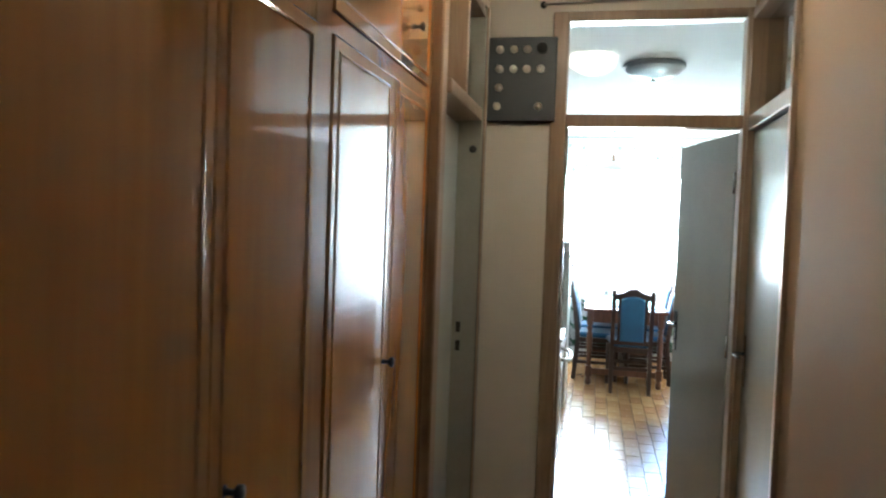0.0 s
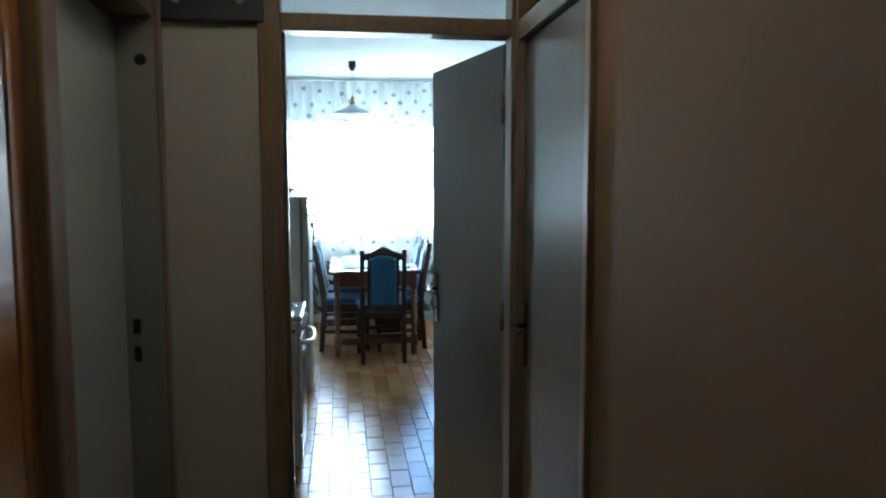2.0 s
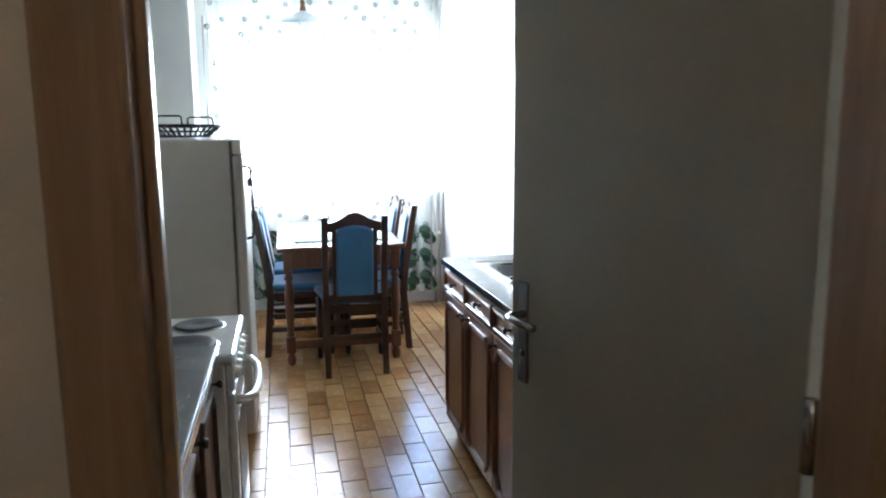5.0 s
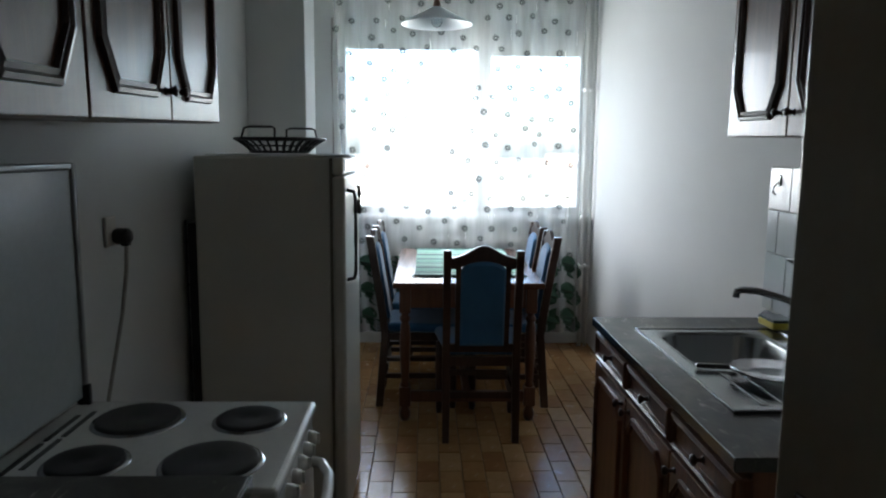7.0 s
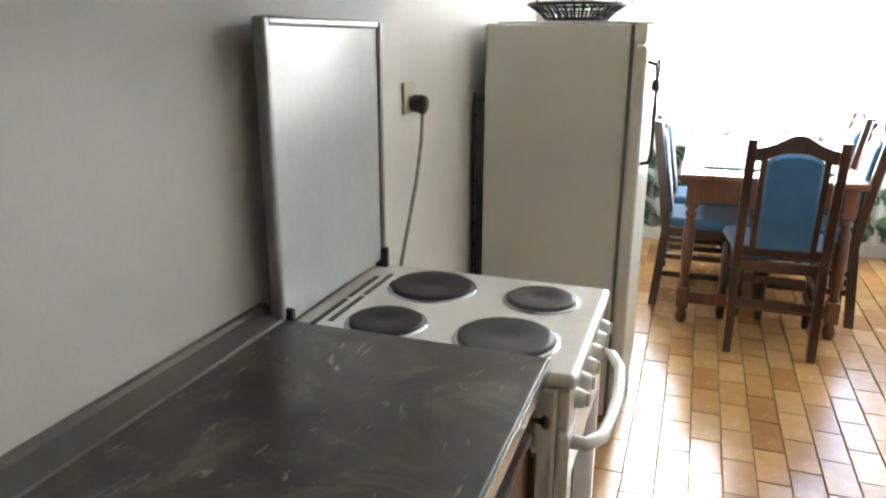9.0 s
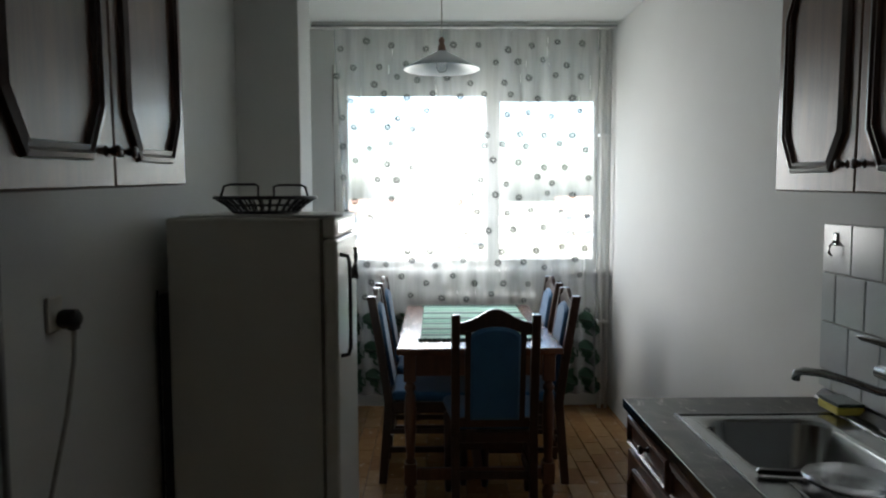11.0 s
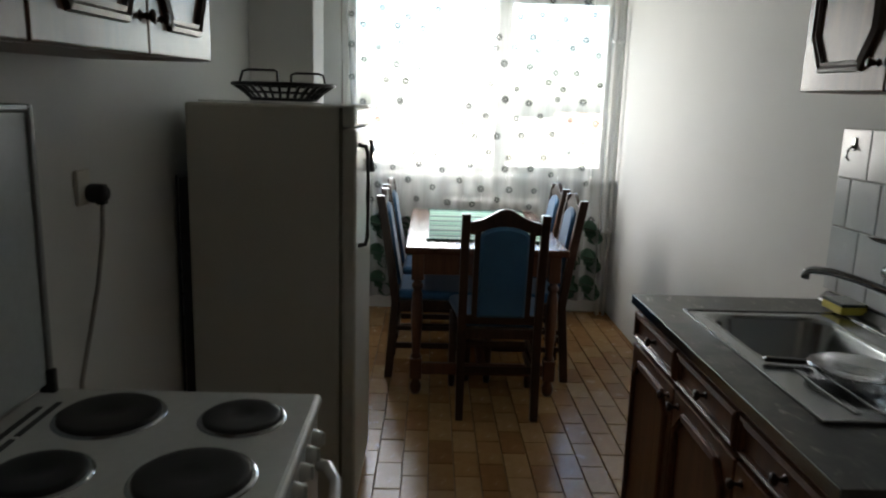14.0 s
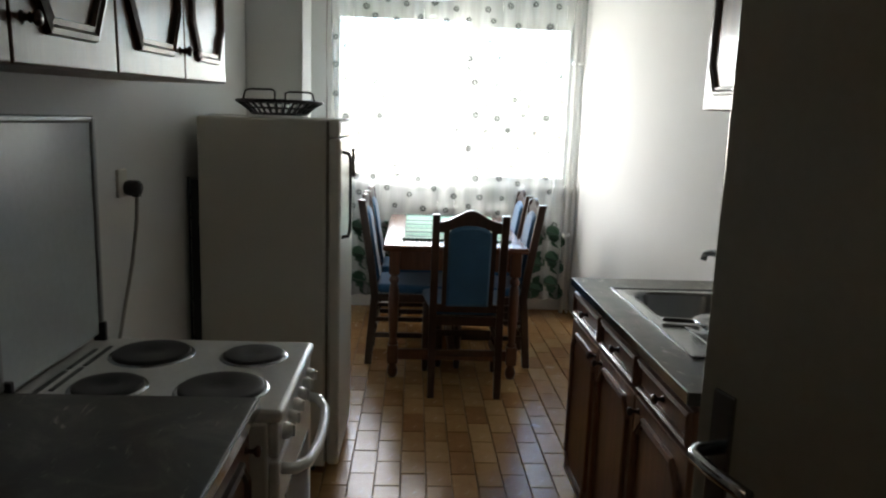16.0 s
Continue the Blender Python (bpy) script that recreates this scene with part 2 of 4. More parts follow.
FLOORTILE = glaze("floor_tile", [(0.0, (0.30, 0.155, 0.058)), (0.35, (0.39, 0.22, 0.090)), (0.7, (0.45, 0.28, 0.13)), (1.0, (0.34, 0.185, 0.07))], (0.60, 0.49, 0.36), 0.21, 16.0)
WALLTILE = glaze("wall_tile", [(0.0, (0.52, 0.55, 0.57)), (0.5, (0.60, 0.63, 0.64)), (1.0, (0.56, 0.59, 0.60))], (0.88, 0.88, 0.88), 0.16, 9.0)
GROUT = paint("grout", (0.24, 0.165, 0.095), 0.85, 0.25, 90, 0.4)
GROUTW = paint("wall_grout", (0.36, 0.36, 0.35), 0.85, 0.2, 90, 0.3)
PARQUET = wood("hall_floor", (0.16, 0.08, 0.035), (0.30, 0.17, 0.085), 1, 0.35, 0.2, 6)
TOP = laminate("grey_laminate")
UPSTAND = paint("upstand_strip", (0.10, 0.10, 0.092), 0.4, 0.2)
HOUSEWALL = paint("house_plaster", (0.62, 0.60, 0.55), 0.85, 0.12, 20, 0.2, big=0.3)
ROOFTILE = paint("roof_tile", (0.34, 0.22, 0.17), 0.8, 0.2, 12, 0.3, big=0.4)
DARKPANE = paint("far_window_glass", (0.05, 0.06, 0.07), 0.1, 0.1)
GROUNDMAT = paint("outside_ground", (0.24, 0.24, 0.20), 0.9, 0.3, 3, 0.2, big=0.15)


# ---- mesh building ----
class Build:
    """Collects shapes in one bmesh, then becomes one object."""

    def __init__(self):
        self.bm = bmesh.new()
        self.mats = []

    def _slot(self, mat):
        if mat not in self.mats:
            self.mats.append(mat)
        return self.mats.index(mat)

    def _paint(self, faces, mat):
        k = self._slot(mat)
        for f in faces:
            f.material_index = k

    def box(self, p0, p1, mat, bevel=0.0, seg=2):
        bm = bmesh.new()
        bmesh.ops.create_cube(bm, size=1)
        size = [b - a for a, b in zip(p0, p1)]
        mid = [(a + b) / 2 for a, b in zip(p0, p1)]
        bmesh.ops.transform(bm, matrix=Matrix.Translation(mid) @ Matrix.Diagonal((*size, 1)), verts=bm.verts)
        if bevel:
            bmesh.ops.bevel(bm, geom=bm.edges[:], offset=min(bevel, min(size) * 0.45), segments=seg, affect="EDGES", profile=0.5)
        return self._merge(bm, mat)

    def _merge(self, bm, mat, m=None, smooth=False):
        if m is not None:
            bmesh.ops.transform(bm, matrix=m, verts=bm.verts)
        made = {v: self.bm.verts.new(v.co) for v in bm.verts}
        k = self._slot(mat)
        for f in bm.faces:
            try:
                nf = self.bm.faces.new([made[v] for v in f.verts])
            except ValueError:
                continue
            nf.material_index, nf.smooth = k, smooth
        bm.free()
        return self

    def lathe(self, profile, mat, at=(0, 0, 0), seg=24, m=None):
        """Profile of (radius, height) turned about z."""
        bm = bmesh.new()
        rings = []
        for r, z in profile:
            if r < 1e-5:
                rings.append([bm.verts.new((0, 0, z))])
            else:
                rings.append([bm.verts.new((r * math.cos(2 * math.pi * i / seg), r * math.sin(2 * math.pi * i / seg), z)) for i in range(seg)])
        for a, b in zip(rings, rings[1:]):
            for i in range(seg):
                j = (i + 1) % seg
                if len(a) == 1 and len(b) == 1:
                    continue
                if len(a) == 1:
                    bm.faces.new((a[0], b[j], b[i]))
                elif len(b) == 1:
                    bm.faces.new((a[i], a[j], b[0]))
                else:
                    bm.faces.new((a[i], a[j], b[j], b[i]))
        return self._merge(bm, mat, Matrix.Translation(at) @ (m or Matrix()), True)

    def cyl(self, a, b, r, mat, seg=14, r2=None):
        a, b = Vector(a), Vector(b)
        q = (b - a).to_track_quat("Z", "Y").to_matrix().to_4x4()
        n = (b - a).length
        r2 = r if r2 is None else r2
        return self.lathe([(0, 0), (r, 0), (r2, n), (0, n)], mat, a, seg, q)

    def tube(self, pts, r, mat, seg=8, closed=False):
        pts = [Vector(p) for p in pts]
        bm = bmesh.new()
        rings = []
        n = len(pts)
        for i, p in enumerate(pts):
            a = pts[i - 1] if (i or closed) else p
            b = pts[(i + 1) % n] if (i < n - 1 or closed) else p
            q = (b - a).to_track_quat("Z", "Y")
            rings.append([bm.verts.new(p + q @ Vector((r * math.cos(2 * math.pi * k / seg), r * math.sin(2 * math.pi * k / seg), 0))) for k in range(seg)])
        pairs = list(zip(rings, rings[1:])) + ([(rings[-1], rings[0])] if closed else [])
        for a, b in pairs:
            for k in range(seg):
                j = (k + 1) % seg
                bm.faces.new((a[k], a[j], b[j], b[k]))
        if not closed:
            bm.faces.new(rings[0][::-1])
            bm.faces.new(rings[-1])
        return self._merge(bm, mat, None, True)

    def prism(self, outline, depth, mat, m=None, bevel=0.0):
        """A flat outline in x and z, pushed along y by depth."""
        bm = bmesh.new()
        f = bm.faces.new([bm.verts.new((x, 0, z)) for x, z in outline])
        ex = bmesh.ops.extrude_face_region(bm, geom=[f])
        vs = [g for g in ex["geom"] if isinstance(g, bmesh.types.BMVert)]
        bmesh.ops.translate(bm, vec=(0, depth, 0), verts=vs)
        if bevel:
            es = [e for e in bm.edges if abs(e.verts[0].co.y - e.verts[1].co.y) < 1e-6]
            bmesh.ops.bevel(bm, geom=es, offset=bevel, segments=2, affect="EDGES", profile=0.5)
        bmesh.ops.recalc_face_normals(bm, faces=bm.faces[:])
        return self._merge(bm, mat, m)

    def moulding(self, outline, w, h, mat, m=None):
        """A raised closed strip along an outline in x and z, standing out towards -y."""
        bm = bmesh.new()
        n = len(outline)
        pts = [Vector((x, 0, z)) for x, z in outline]
        c = sum(pts, Vector()) / n
        rows = []
        for i, p in enumerate(pts):
            a, b = (p - pts[i - 1]).normalized(), (pts[(i + 1) % n] - p).normalized()
            na, nb = Vector((a.z, 0, -a.x)), Vector((b.z, 0, -b.x))
            nn = (na + nb).normalized()
            nn *= 1 / max(0.4, nn.dot(na))
            if nn.dot(p - c) < 0:
                nn = -nn
            rows.append([bm.verts.new(p + nn * (w * u) + Vector((0, -h * k, 0))) for u, k in ((-0.5, 0), (-0.42, 0.8), (-0.1, 0.55), (0.1, 1.0), (0.4, 0.8), (0.5, 0))])
        for i in range(n):
            a, b = rows[i], rows[(i + 1) % n]
            for k in range(len(a) - 1):
                bm.faces.new((a[k], a[k + 1], b[k + 1], b[k]))
        bmesh.ops.recalc_face_normals(bm, faces=bm.faces[:])
        return self._merge(bm, mat, m)

    def done(self, name, parent=None, label="", loc=None, fix=True):
        me = bpy.data.meshes.new(name)
        if fix:
            bmesh.ops.recalc_face_normals(self.bm, faces=self.bm.faces[:])
        self.bm.to_mesh(me)
        self.bm.free()
        for m in self.mats:
            me.materials.append(m)
        ob = new(name, me)
        if parent is not None:
            ob.parent = parent
        if loc:
            ob.location = loc
        if label:
            tagged(ob, label)
        return ob


def thing(name, loc, label, category, group="", rz=0.0):
    e = new(name)
    e.empty_display_size = 0.1
    e.matrix_basis = pose(*loc, 0, 0, rz)
    return tagged(e, label, category, group)


def structure(ob, label="", category=""):
    return tagged(ob, label, category, kind="structure")


def octagon(x0, x1, z0, z1, cx, cz):
    return [(x0 + cx, z0), (x1 - cx, z0), (x1, z0 + cz), (x1, z1 - cz), (x1 - cx, z1), (x0 + cx, z1), (x0, z1 - cz), (x0, z0 + cz)]


FACE_E = pose(0, 0, 0, 0, 0, 90)     # local -y looks towards +x
FACE_W = pose(0, 0, 0, 0, 0, -90)    # local -y looks towards -x

# ---- structure: kitchen ----
b = Build()
b.box((XL - 0.12, YP1, 0), (XL, YF + 0.3, H), PLASTER)
structure(b.done("wall_west"), "white painted kitchen wall with faint marks", "wall")
b = Build()
b.box((XR, YP1, 0), (XR + 0.12, YF + 0.3, H), PLASTER)
structure(b.done("wall_east"), "white painted kitchen wall behind the sink", "wall")
b = Build()
b.box((XL, YF, 0), (XR, YF + 0.30, WZ0), PLASTER)
b.box((XL, YF, WZ1), (XR, YF + 0.30, H), PLASTER)
b.box((XL, YF, WZ0), (WX0, YF + 0.30, WZ1), PLASTER)
b.box((WX1, YF, WZ0), (XR, YF + 0.30, WZ1), PLASTER)
structure(b.done("wall_north"), "white wall with the wide kitchen window", "wall")
b = Build()
b.box((XL, 7.57, 0), (-0.17, 7.88, H), PLASTER, 0.006)
structure(b.done("wall_pillar"), "white painted pillar beside the fridge", "pillar")
b = Build()
b.box((XL - 0.12, YP0, 0), (DX0, YP1, H), HALLPAINT)
b.box((DX1, YP0, 0), (XR + 0.12, YP1, H), HALLPAINT)
b.box((DX0, YP0, 2.55), (DX1, YP1, H), HALLPAINT)
structure(b.done("wall_partition"), "painted partition between hall and kitchen", "wall")
b = Build()
b.box((XL - 1.3, -1.7, H), (XR + 0.12, YF + 0.3, H + 0.12), CEIL)
structure(b.done("ceiling"), "plain white painted ceiling", "ceiling")
b = Build()
b.box((XL - 0.12, YP1 - 0.02, -0.12), (XR + 0.12, YF + 0.3, -0.008), GROUT)
floor = structure(b.done("floor"), "tan glazed tile kitchen floor in running bond", "floor")
b = Build()
b.box((XL - 1.3, -1.7, -0.12), (XR + 0.12, YP1 - 0.02, -0.004), PARQUET)
structure(b.done("floor_hall"), "brown wooden hall floor", "floor")
b = Build()
b.box((DX0, YP0 - 0.012, -0.006), (DX1, YP1, 0.006), FRAMEWOOD, 0.003)
structure(b.done("threshold"), "worn wooden threshold under the kitchen door", "threshold")

# ---- structure: hall ----
b = Build()
b.box((HX1, -1.7, 0), (HX1 + 0.11, 3.04, H), HALLBROWN)
b.box((HX1, 3.79, 0), (HX1 + 0.11, YP0, H), HALLBROWN)
b.box((HX1, 3.04, 2.54), (HX1 + 0.11, 3.79, H), HALLBROWN)
structure(b.done("wall_hall_east"), "brown painted hall wall", "wall")
b = Build()
b.box((-0.34, 3.715, 0), (HXW, YP0, H), HALLPAINT)
b.box((-0.34, 2.965, 2.56), (HXW, 3.715, H), HALLPAINT)
structure(b.done("wall_hall_west"), "beige painted hall wall beside the side door", "wall")
# unseen walls, added to shut out light and keep the transoms dark
b = Build()
b.box((-1.76, -1.7, 0), (HX1, -1.58, H), HALLPAINT)
b.box((-1.76, -1.58, 0), (-1.64, YP0, H), PLASTER)
b.box((-1.64, 2.30, 0), (-0.80, 2.42, H), PLASTER)
b.box((-1.64, YP0, 0), (XL - 0.12, YP1, H), PLASTER)
b.box((XR, 2.3, 0), (XR + 0.12, YP0, H), PLASTER)
b.box((HX1 + 0.11, 2.2, 0), (XR + 0.12, 2.3, H), PLASTER)
structure(b.done("wall_outer"), "plain unseen walls added to close off the side rooms", "wall")

# kitchen door frame with transom
b = Build()
y0, y1 = YP0 - 0.022, YP1 + 0.008
for x0, x1 in ((DX0 - 0.045, DX0 + 0.028), (DX1 - 0.028, DX1 + 0.004)):
    b.box((x0, y0, 0), (x1, y1, 2.56), FRAMEWOOD, 0.006)
b.box((DX0 + 0.028, y0 + 0.003, 2.035), (DX1 - 0.028, y1 - 0.003, 2.092), FRAMEWOOD, 0.005)
b.box((DX0 + 0.028, y0 + 0.003, 2.515), (DX1 - 0.028, y1 - 0.003, 2.56), FRAMEWOOD, 0.005)
b.box((DX0 + 0.028, YP0 + 0.02, 0), (DX0 + 0.04, YP0 + 0.045, 2.035), FRAMEWOOD, 0.003)
structure(b.done("door_frame_1"), "brown wooden door frame with a glazed transom", "door frame")
b = Build()
b.box((DX0 + 0.029, 3.832, 2.093), (DX1 - 0.029, 3.836, 2.514), PANE)
p = structure(b.done("transom_pane"), "clear glass transom pane over the door", "window")
p.visible_shadow = False

# hall east door, closed
b = Build()
b.box((HX1 - 0.018, 3.035, 0), (HX1 + 0.115, 3.075, 2.55), FRAMEWOOD, 0.005)
b.box((HX1 - 0.018, 3.765, 0), (HX1 + 0.115, 3.805, 2.55), FRAMEWOOD, 0.005)
b.box((HX1 - 0.015, 3.075, 2.02), (HX1 + 0.112, 3.765, 2.085), FRAMEWOOD, 0.005)
b.box((HX1 - 0.015, 3.075, 2.505), (HX1 + 0.112, 3.765, 2.548), FRAMEWOOD, 0.005)
structure(b.done("door_frame_2"), "brown wooden frame of the closed hall door", "door frame")
b = Build()
b.box((HX1 + 0.05, 3.076, 2.086), (HX1 + 0.054, 3.764, 2.504), PANE)
structure(b.done("transom_pane"), "dark glass transom pane over the closed door", "window")


def lever(parent, at, facing, along, plate=(0.91, 1.13), tip=0.11):
    """Handle plate and lever. at: point on the leaf; facing: outward unit; along: unit the lever points."""
    f, a = Vector(facing), Vector(along)
    p = Vector((at[0], at[1], 0))
    h = Build()
    c0, c1 = p - a * 0.019, p + a * 0.019 + f * 0.006
    h.box([min(u, v) for u, v in zip((*c0[:2], plate[0]), (*c1[:2], plate[1]))], [max(u, v) for u, v in zip((*c0[:2], plate[0]), (*c1[:2], plate[1]))], STEEL, 0.004)
    z = at[2]
    q = p + Vector((0, 0, z))
    h.tube([q + f * 0.004, q + f * 0.035, q + f * 0.048 + a * 0.012, q + f * 0.052 + a * 0.05, q + f * 0.050 + a * tip], 0.0085, CHROME, 10)
    h.cyl(q + Vector((0, 0, -0.085)), q + Vector((0, 0, -0.085)) + f * 0.008, 0.008, BLACK, 10)
    return h.done("handle", parent, "steel lever handle on a long plate")


door = thing("hall_door", (HX1 + 0.01, 3.08, 0), "closed grey-beige painted flush door in the hall", "door")
b = Build()
b.box((0.0, 0.0, 0.008), (0.04, 0.68, 2.015), DOORPAINT, 0.003)
b.done("leaf", door)
lever(door, (0.0, 0.635, 1.05), (-1, 0, 0), (0, -1, 0))
b = Build()
for z in (0.25, 1.78):
    b.cyl((-0.012, -0.004, z), (-0.012, -0.004, z + 0.10), 0.009, STEEL, 10)
b.done("hinge", door)

# open kitchen door
KD = thing("kitchen_door", (0.95, 3.895, 0), "open grey-beige glossy painted kitchen door", "door", rz=103.2)
b = Build()
b.box((0.0, -0.04, 0.012), (0.722, 0.0, 2.03), DOORPAINT, 0.003)
b.done("leaf", KD)
lever(KD, (0.672, 0.0, 1.06), (0, 1, 0), (-1, 0, 0))
lever(KD, (0.672, -0.04, 1.06), (0, -1, 0), (-1, 0, 0))
b = Build()
for z in (0.25, 1.0, 1.75):
    b.cyl((-0.012, 0.004, z), (-0.012, 0.004, z + 0.10), 0.009, STEEL, 10)
b.done("hinge", KD)

# west doorway frame with strike plate and transom
b = Build()
b.box((-0.36, 2.875, 0), (HX0 + 0.035, 2.965, 2.57), FRAMEWOOD, 0.008)
b.box((-0.375, 3.68, 0), (HXW + 0.008, 3.715, 2.57), DOORPAINT, 0.004)
b.box((HXW, 3.716, 0), (HXW + 0.014, 3.76, 2.57), FRAMEWOOD, 0.004)
b.box((-0.345, 2.965, 2.045), (HXW + 0.005, 3.68, 2.10), FRAMEWOOD, 0.005)
b.box((-0.345, 2.965, 2.515), (HXW + 0.005, 3.68, 2.555), FRAMEWOOD, 0.005)
b.box((-0.335, 3.31, 2.10), (HXW - 0.005, 3.345, 2.515), FRAMEWOOD, 0.004)
structure(b.done("door_frame_3"), "painted frame of the side door", "door frame")
b = Build()
for z in (1.005, 1.092):
    b.box((-0.279, 3.674, z - 0.024), (-0.258, 3.683, z + 0.024), BLACK, 0.002)
structure(b.done("strike_plate"), "two dark strike slots in the doorway jamb", "strike plate")
b = Build()
b.lathe([(0, 0), (0.016, 0), (0.018, 0.006), (0.009, 0.014), (0, 0.014)], BLACK, (-0.228, 3.681, 1.915), 14, pose(0, 0, 0, 90))
structure(b.done("jamb_plug"), "dark round plug in the doorway jamb", "plug")
b = Build()
b.box((-0.30, 2.966, 2.101), (-0.296, 3.309, 2.514), PANE)
b.box((-0.30, 3.346, 2.101), (-0.296, 3.679, 2.514), PANE)
structure(b.done("transom_pane"), "greenish glass transom panes over the side doorway", "window")
SD = thing("side_door", (-0.283, 2.972, 0), "pale grey painted side door pushed to", "door", rz=91.2)
b = Build()
b.box((0.0, 0.0, 0.01), (0.70, 0.04, 2.03), SIDEPAINT, 0.003)
b.done("leaf", SD)

# fuse board
FB = thing("fuse_board", (-0.03, YP0, 2.055), "dark grey slate fuse board with round white fuses", "fuse board")
b = Build()
b.box((-0.163, -0.035, 0), (0.163, 0.0, 0.39), SLATE, 0.006)
b.done("board", FB)
rows = {0.15: (0.19, 0.39, 0.58), 0.38: (0.19, 0.39, 0.58, 0.78), 0.60: (0.19,), 0.82: (0.17, 0.76)}
for v, us in rows.items():
    for u in us:
        b = Build()
        b.lathe([(0.018, 0), (0.018, 0.012), (0.013, 0.014), (0.012, 0.030), (0.006, 0.033), (0, 0.033)], PLASTIC, (-0.163 + 0.326 * u, -0.034, 0.39 * (1 - v)), 14, pose(0, 0, 0, 90))
        b.done("fuse", FB)
b = Build()
b.lathe([(0.026, 0), (0.026, 0.02), (0.02, 0.03), (0, 0.03)], BLACK, (-0.163 + 0.326 * 0.79, -0.034, 0.39 * 0.86), 16, pose(0, 0, 0, 90))
b.done("main_switch", FB, "black round switch")
b = Build()
b.tube([(0.06, 3.782, 2.595), (0.3, 3.77, 2.60), (0.6, 3.77, 2.603), (0.98, 3.78, 2.607)], 0.005, CORDGREY)
b.lathe([(0, 0), (0.015, 0), (0.015, 0.02), (0, 0.02)], BLACK, (0.06, 3.80, 2.595), 12, pose(0, 0, 0, 90))
tagged(b.done("curtain_wire"), "thin dark curtain wire over the kitchen door", "wire")

# wardrobe along the hall
WD = thing("built_in_wardrobe", (HX0, 0.0, 0), "glossy orange-brown varnished built-in wardrobe with flat doors", "wardrobe")
b = Build()
b.box((-0.56, -1.58, 0), (-0.022, 2.87, H), VARNISH_EDGE)
for y0, y1 in ((2.815, 2.872), (1.815, 1.91), (0.73, 0.82), (-0.35, -0.26)):
    b.box((-0.022, y0, 0), (0.0, y1, H), VARNISH_EDGE, 0.003)
for z0, z1 in ((0, 0.09), (1.985, 2.035), (2.595, H)):
    b.box((-0.021, -1.58, z0), (-0.002, 2.87, z1), VARNISH_EDGE, 0.003)
b.done("body", WD)


def wardrobe_door(y0, y1, z0, z1, knob_y, knob_z):
    d = Build()
    d.box((-0.0215, y0 + 0.0015, z0 + 0.0015), (0.005, y1 - 0.0015, z1 - 0.0015), VARNISH, 0.003)
    lip = 0.035
    d.moulding([(y0 + lip, z0 + lip), (y1 - lip, z0 + lip), (y1 - lip, z1 - lip), (y0 + lip, z1 - lip)], 0.008, 0.0022, VARNISH, Matrix.Translation((0.006, 0, 0)) @ FACE_E)
    ob = d.done("door", WD)
    if knob_y is None:
        return
    k = Build()
    k.lathe([(0.011, 0), (0.006, 0.004), (0.005, 0.018), (0.014, 0.024), (0.015, 0.032), (0, 0.036)], BLACK, (0.006, knob_y, knob_z), 14, pose(0, 0, 0, 0, 90))
    k.done("knob", ob, "small dark turned knob")


for y0, y1, ky, uy in ((2.375, 2.815, None, 2.56), (1.91, 2.375, 2.345, None), (1.42, 1.815, 1.467, 1.6), (0.82, 1.42, 1.37, 1.1), (0.19, 0.73, 0.24, 0.4), (-0.26, 0.19, 0.14, 0.0)):
    wardrobe_door(y0, y1, 0.09, 1.985, ky, 1.18 if y0 > 1.8 else 1.13)
for y0, y1, ky in ((1.91, 2.815, 2.58), (0.82, 1.815, 1.3), (-0.26, 0.73, 0.3)):
    wardrobe_door(y0, y1, 2.035, 2.595, ky, 2.178)

# hall ceiling lamp, lit
HL = thing("hall_ceiling_lamp", (HALL_LAMP[0], HALL_LAMP[1], H), "lit warm glass dome lamp on the hall ceiling", "ceiling lamp")
b = Build()
b.lathe([(0, -0.001), (0.145, -0.001), (0.15, -0.02), (0.135, -0.03)], WHITEMETAL, seg=28)
b.done("base", HL)
b = Build()
b.lathe([(0.135, -0.028), (0.145, -0.06), (0.125, -0.10), (0.07, -0.135), (0, -0.145)], LAMPGLOW, seg=28)
b.done("dome", HL, "glowing warm glass dome")

# ---- window ----
b = Build()
yf0, yf1 = YF + 0.03, YF + 0.10
fr = 0.06
b.box((WX0, yf0, WZ0), (WX0 + fr, yf1, WZ1), WINPAINT, 0.006)
b.box((WX1 - 0.055, yf0, WZ0), (WX1, yf1, WZ1), WINPAINT, 0.006)
b.box((WX0 + fr, yf0 + 0.002, WZ0), (WX1 - 0.055, yf1 - 0.002, WZ0 + 0.055), WINPAINT, 0.006)
b.box((WX0 + fr, yf0 + 0.002, 2.455), (WX1 - 0.055, yf1 - 0.002, WZ1), WINPAINT, 0.006)
b.box((0.806, yf0 + 0.001, WZ0 + 0.055), (0.908, yf1 - 0.001, 2.455), WINPAINT, 0.006)
structure(b.done("window_1"), "white painted double window frame", "window")
for x0, x1 in ((WX0 + fr + 0.002, 0.804), (0.910, WX1 - 0.057)):
    b = Build()
    b.box((x0, yf0 + 0.035, WZ0 + 0.056), (x1, yf0 + 0.039, 2.454), PANE)
    p = structure(b.done("window_pane"), "clear window glass pane", "window")
    p.visible_shadow = False
b = Build()
b.box((WX0 - 0.04, YF - 0.06, 0.945), (WX1 + 0.02, YF + 0.03, 0.988), WINPAINT, 0.008)
structure(b.done("window_sill"), "white painted window sill", "sill")
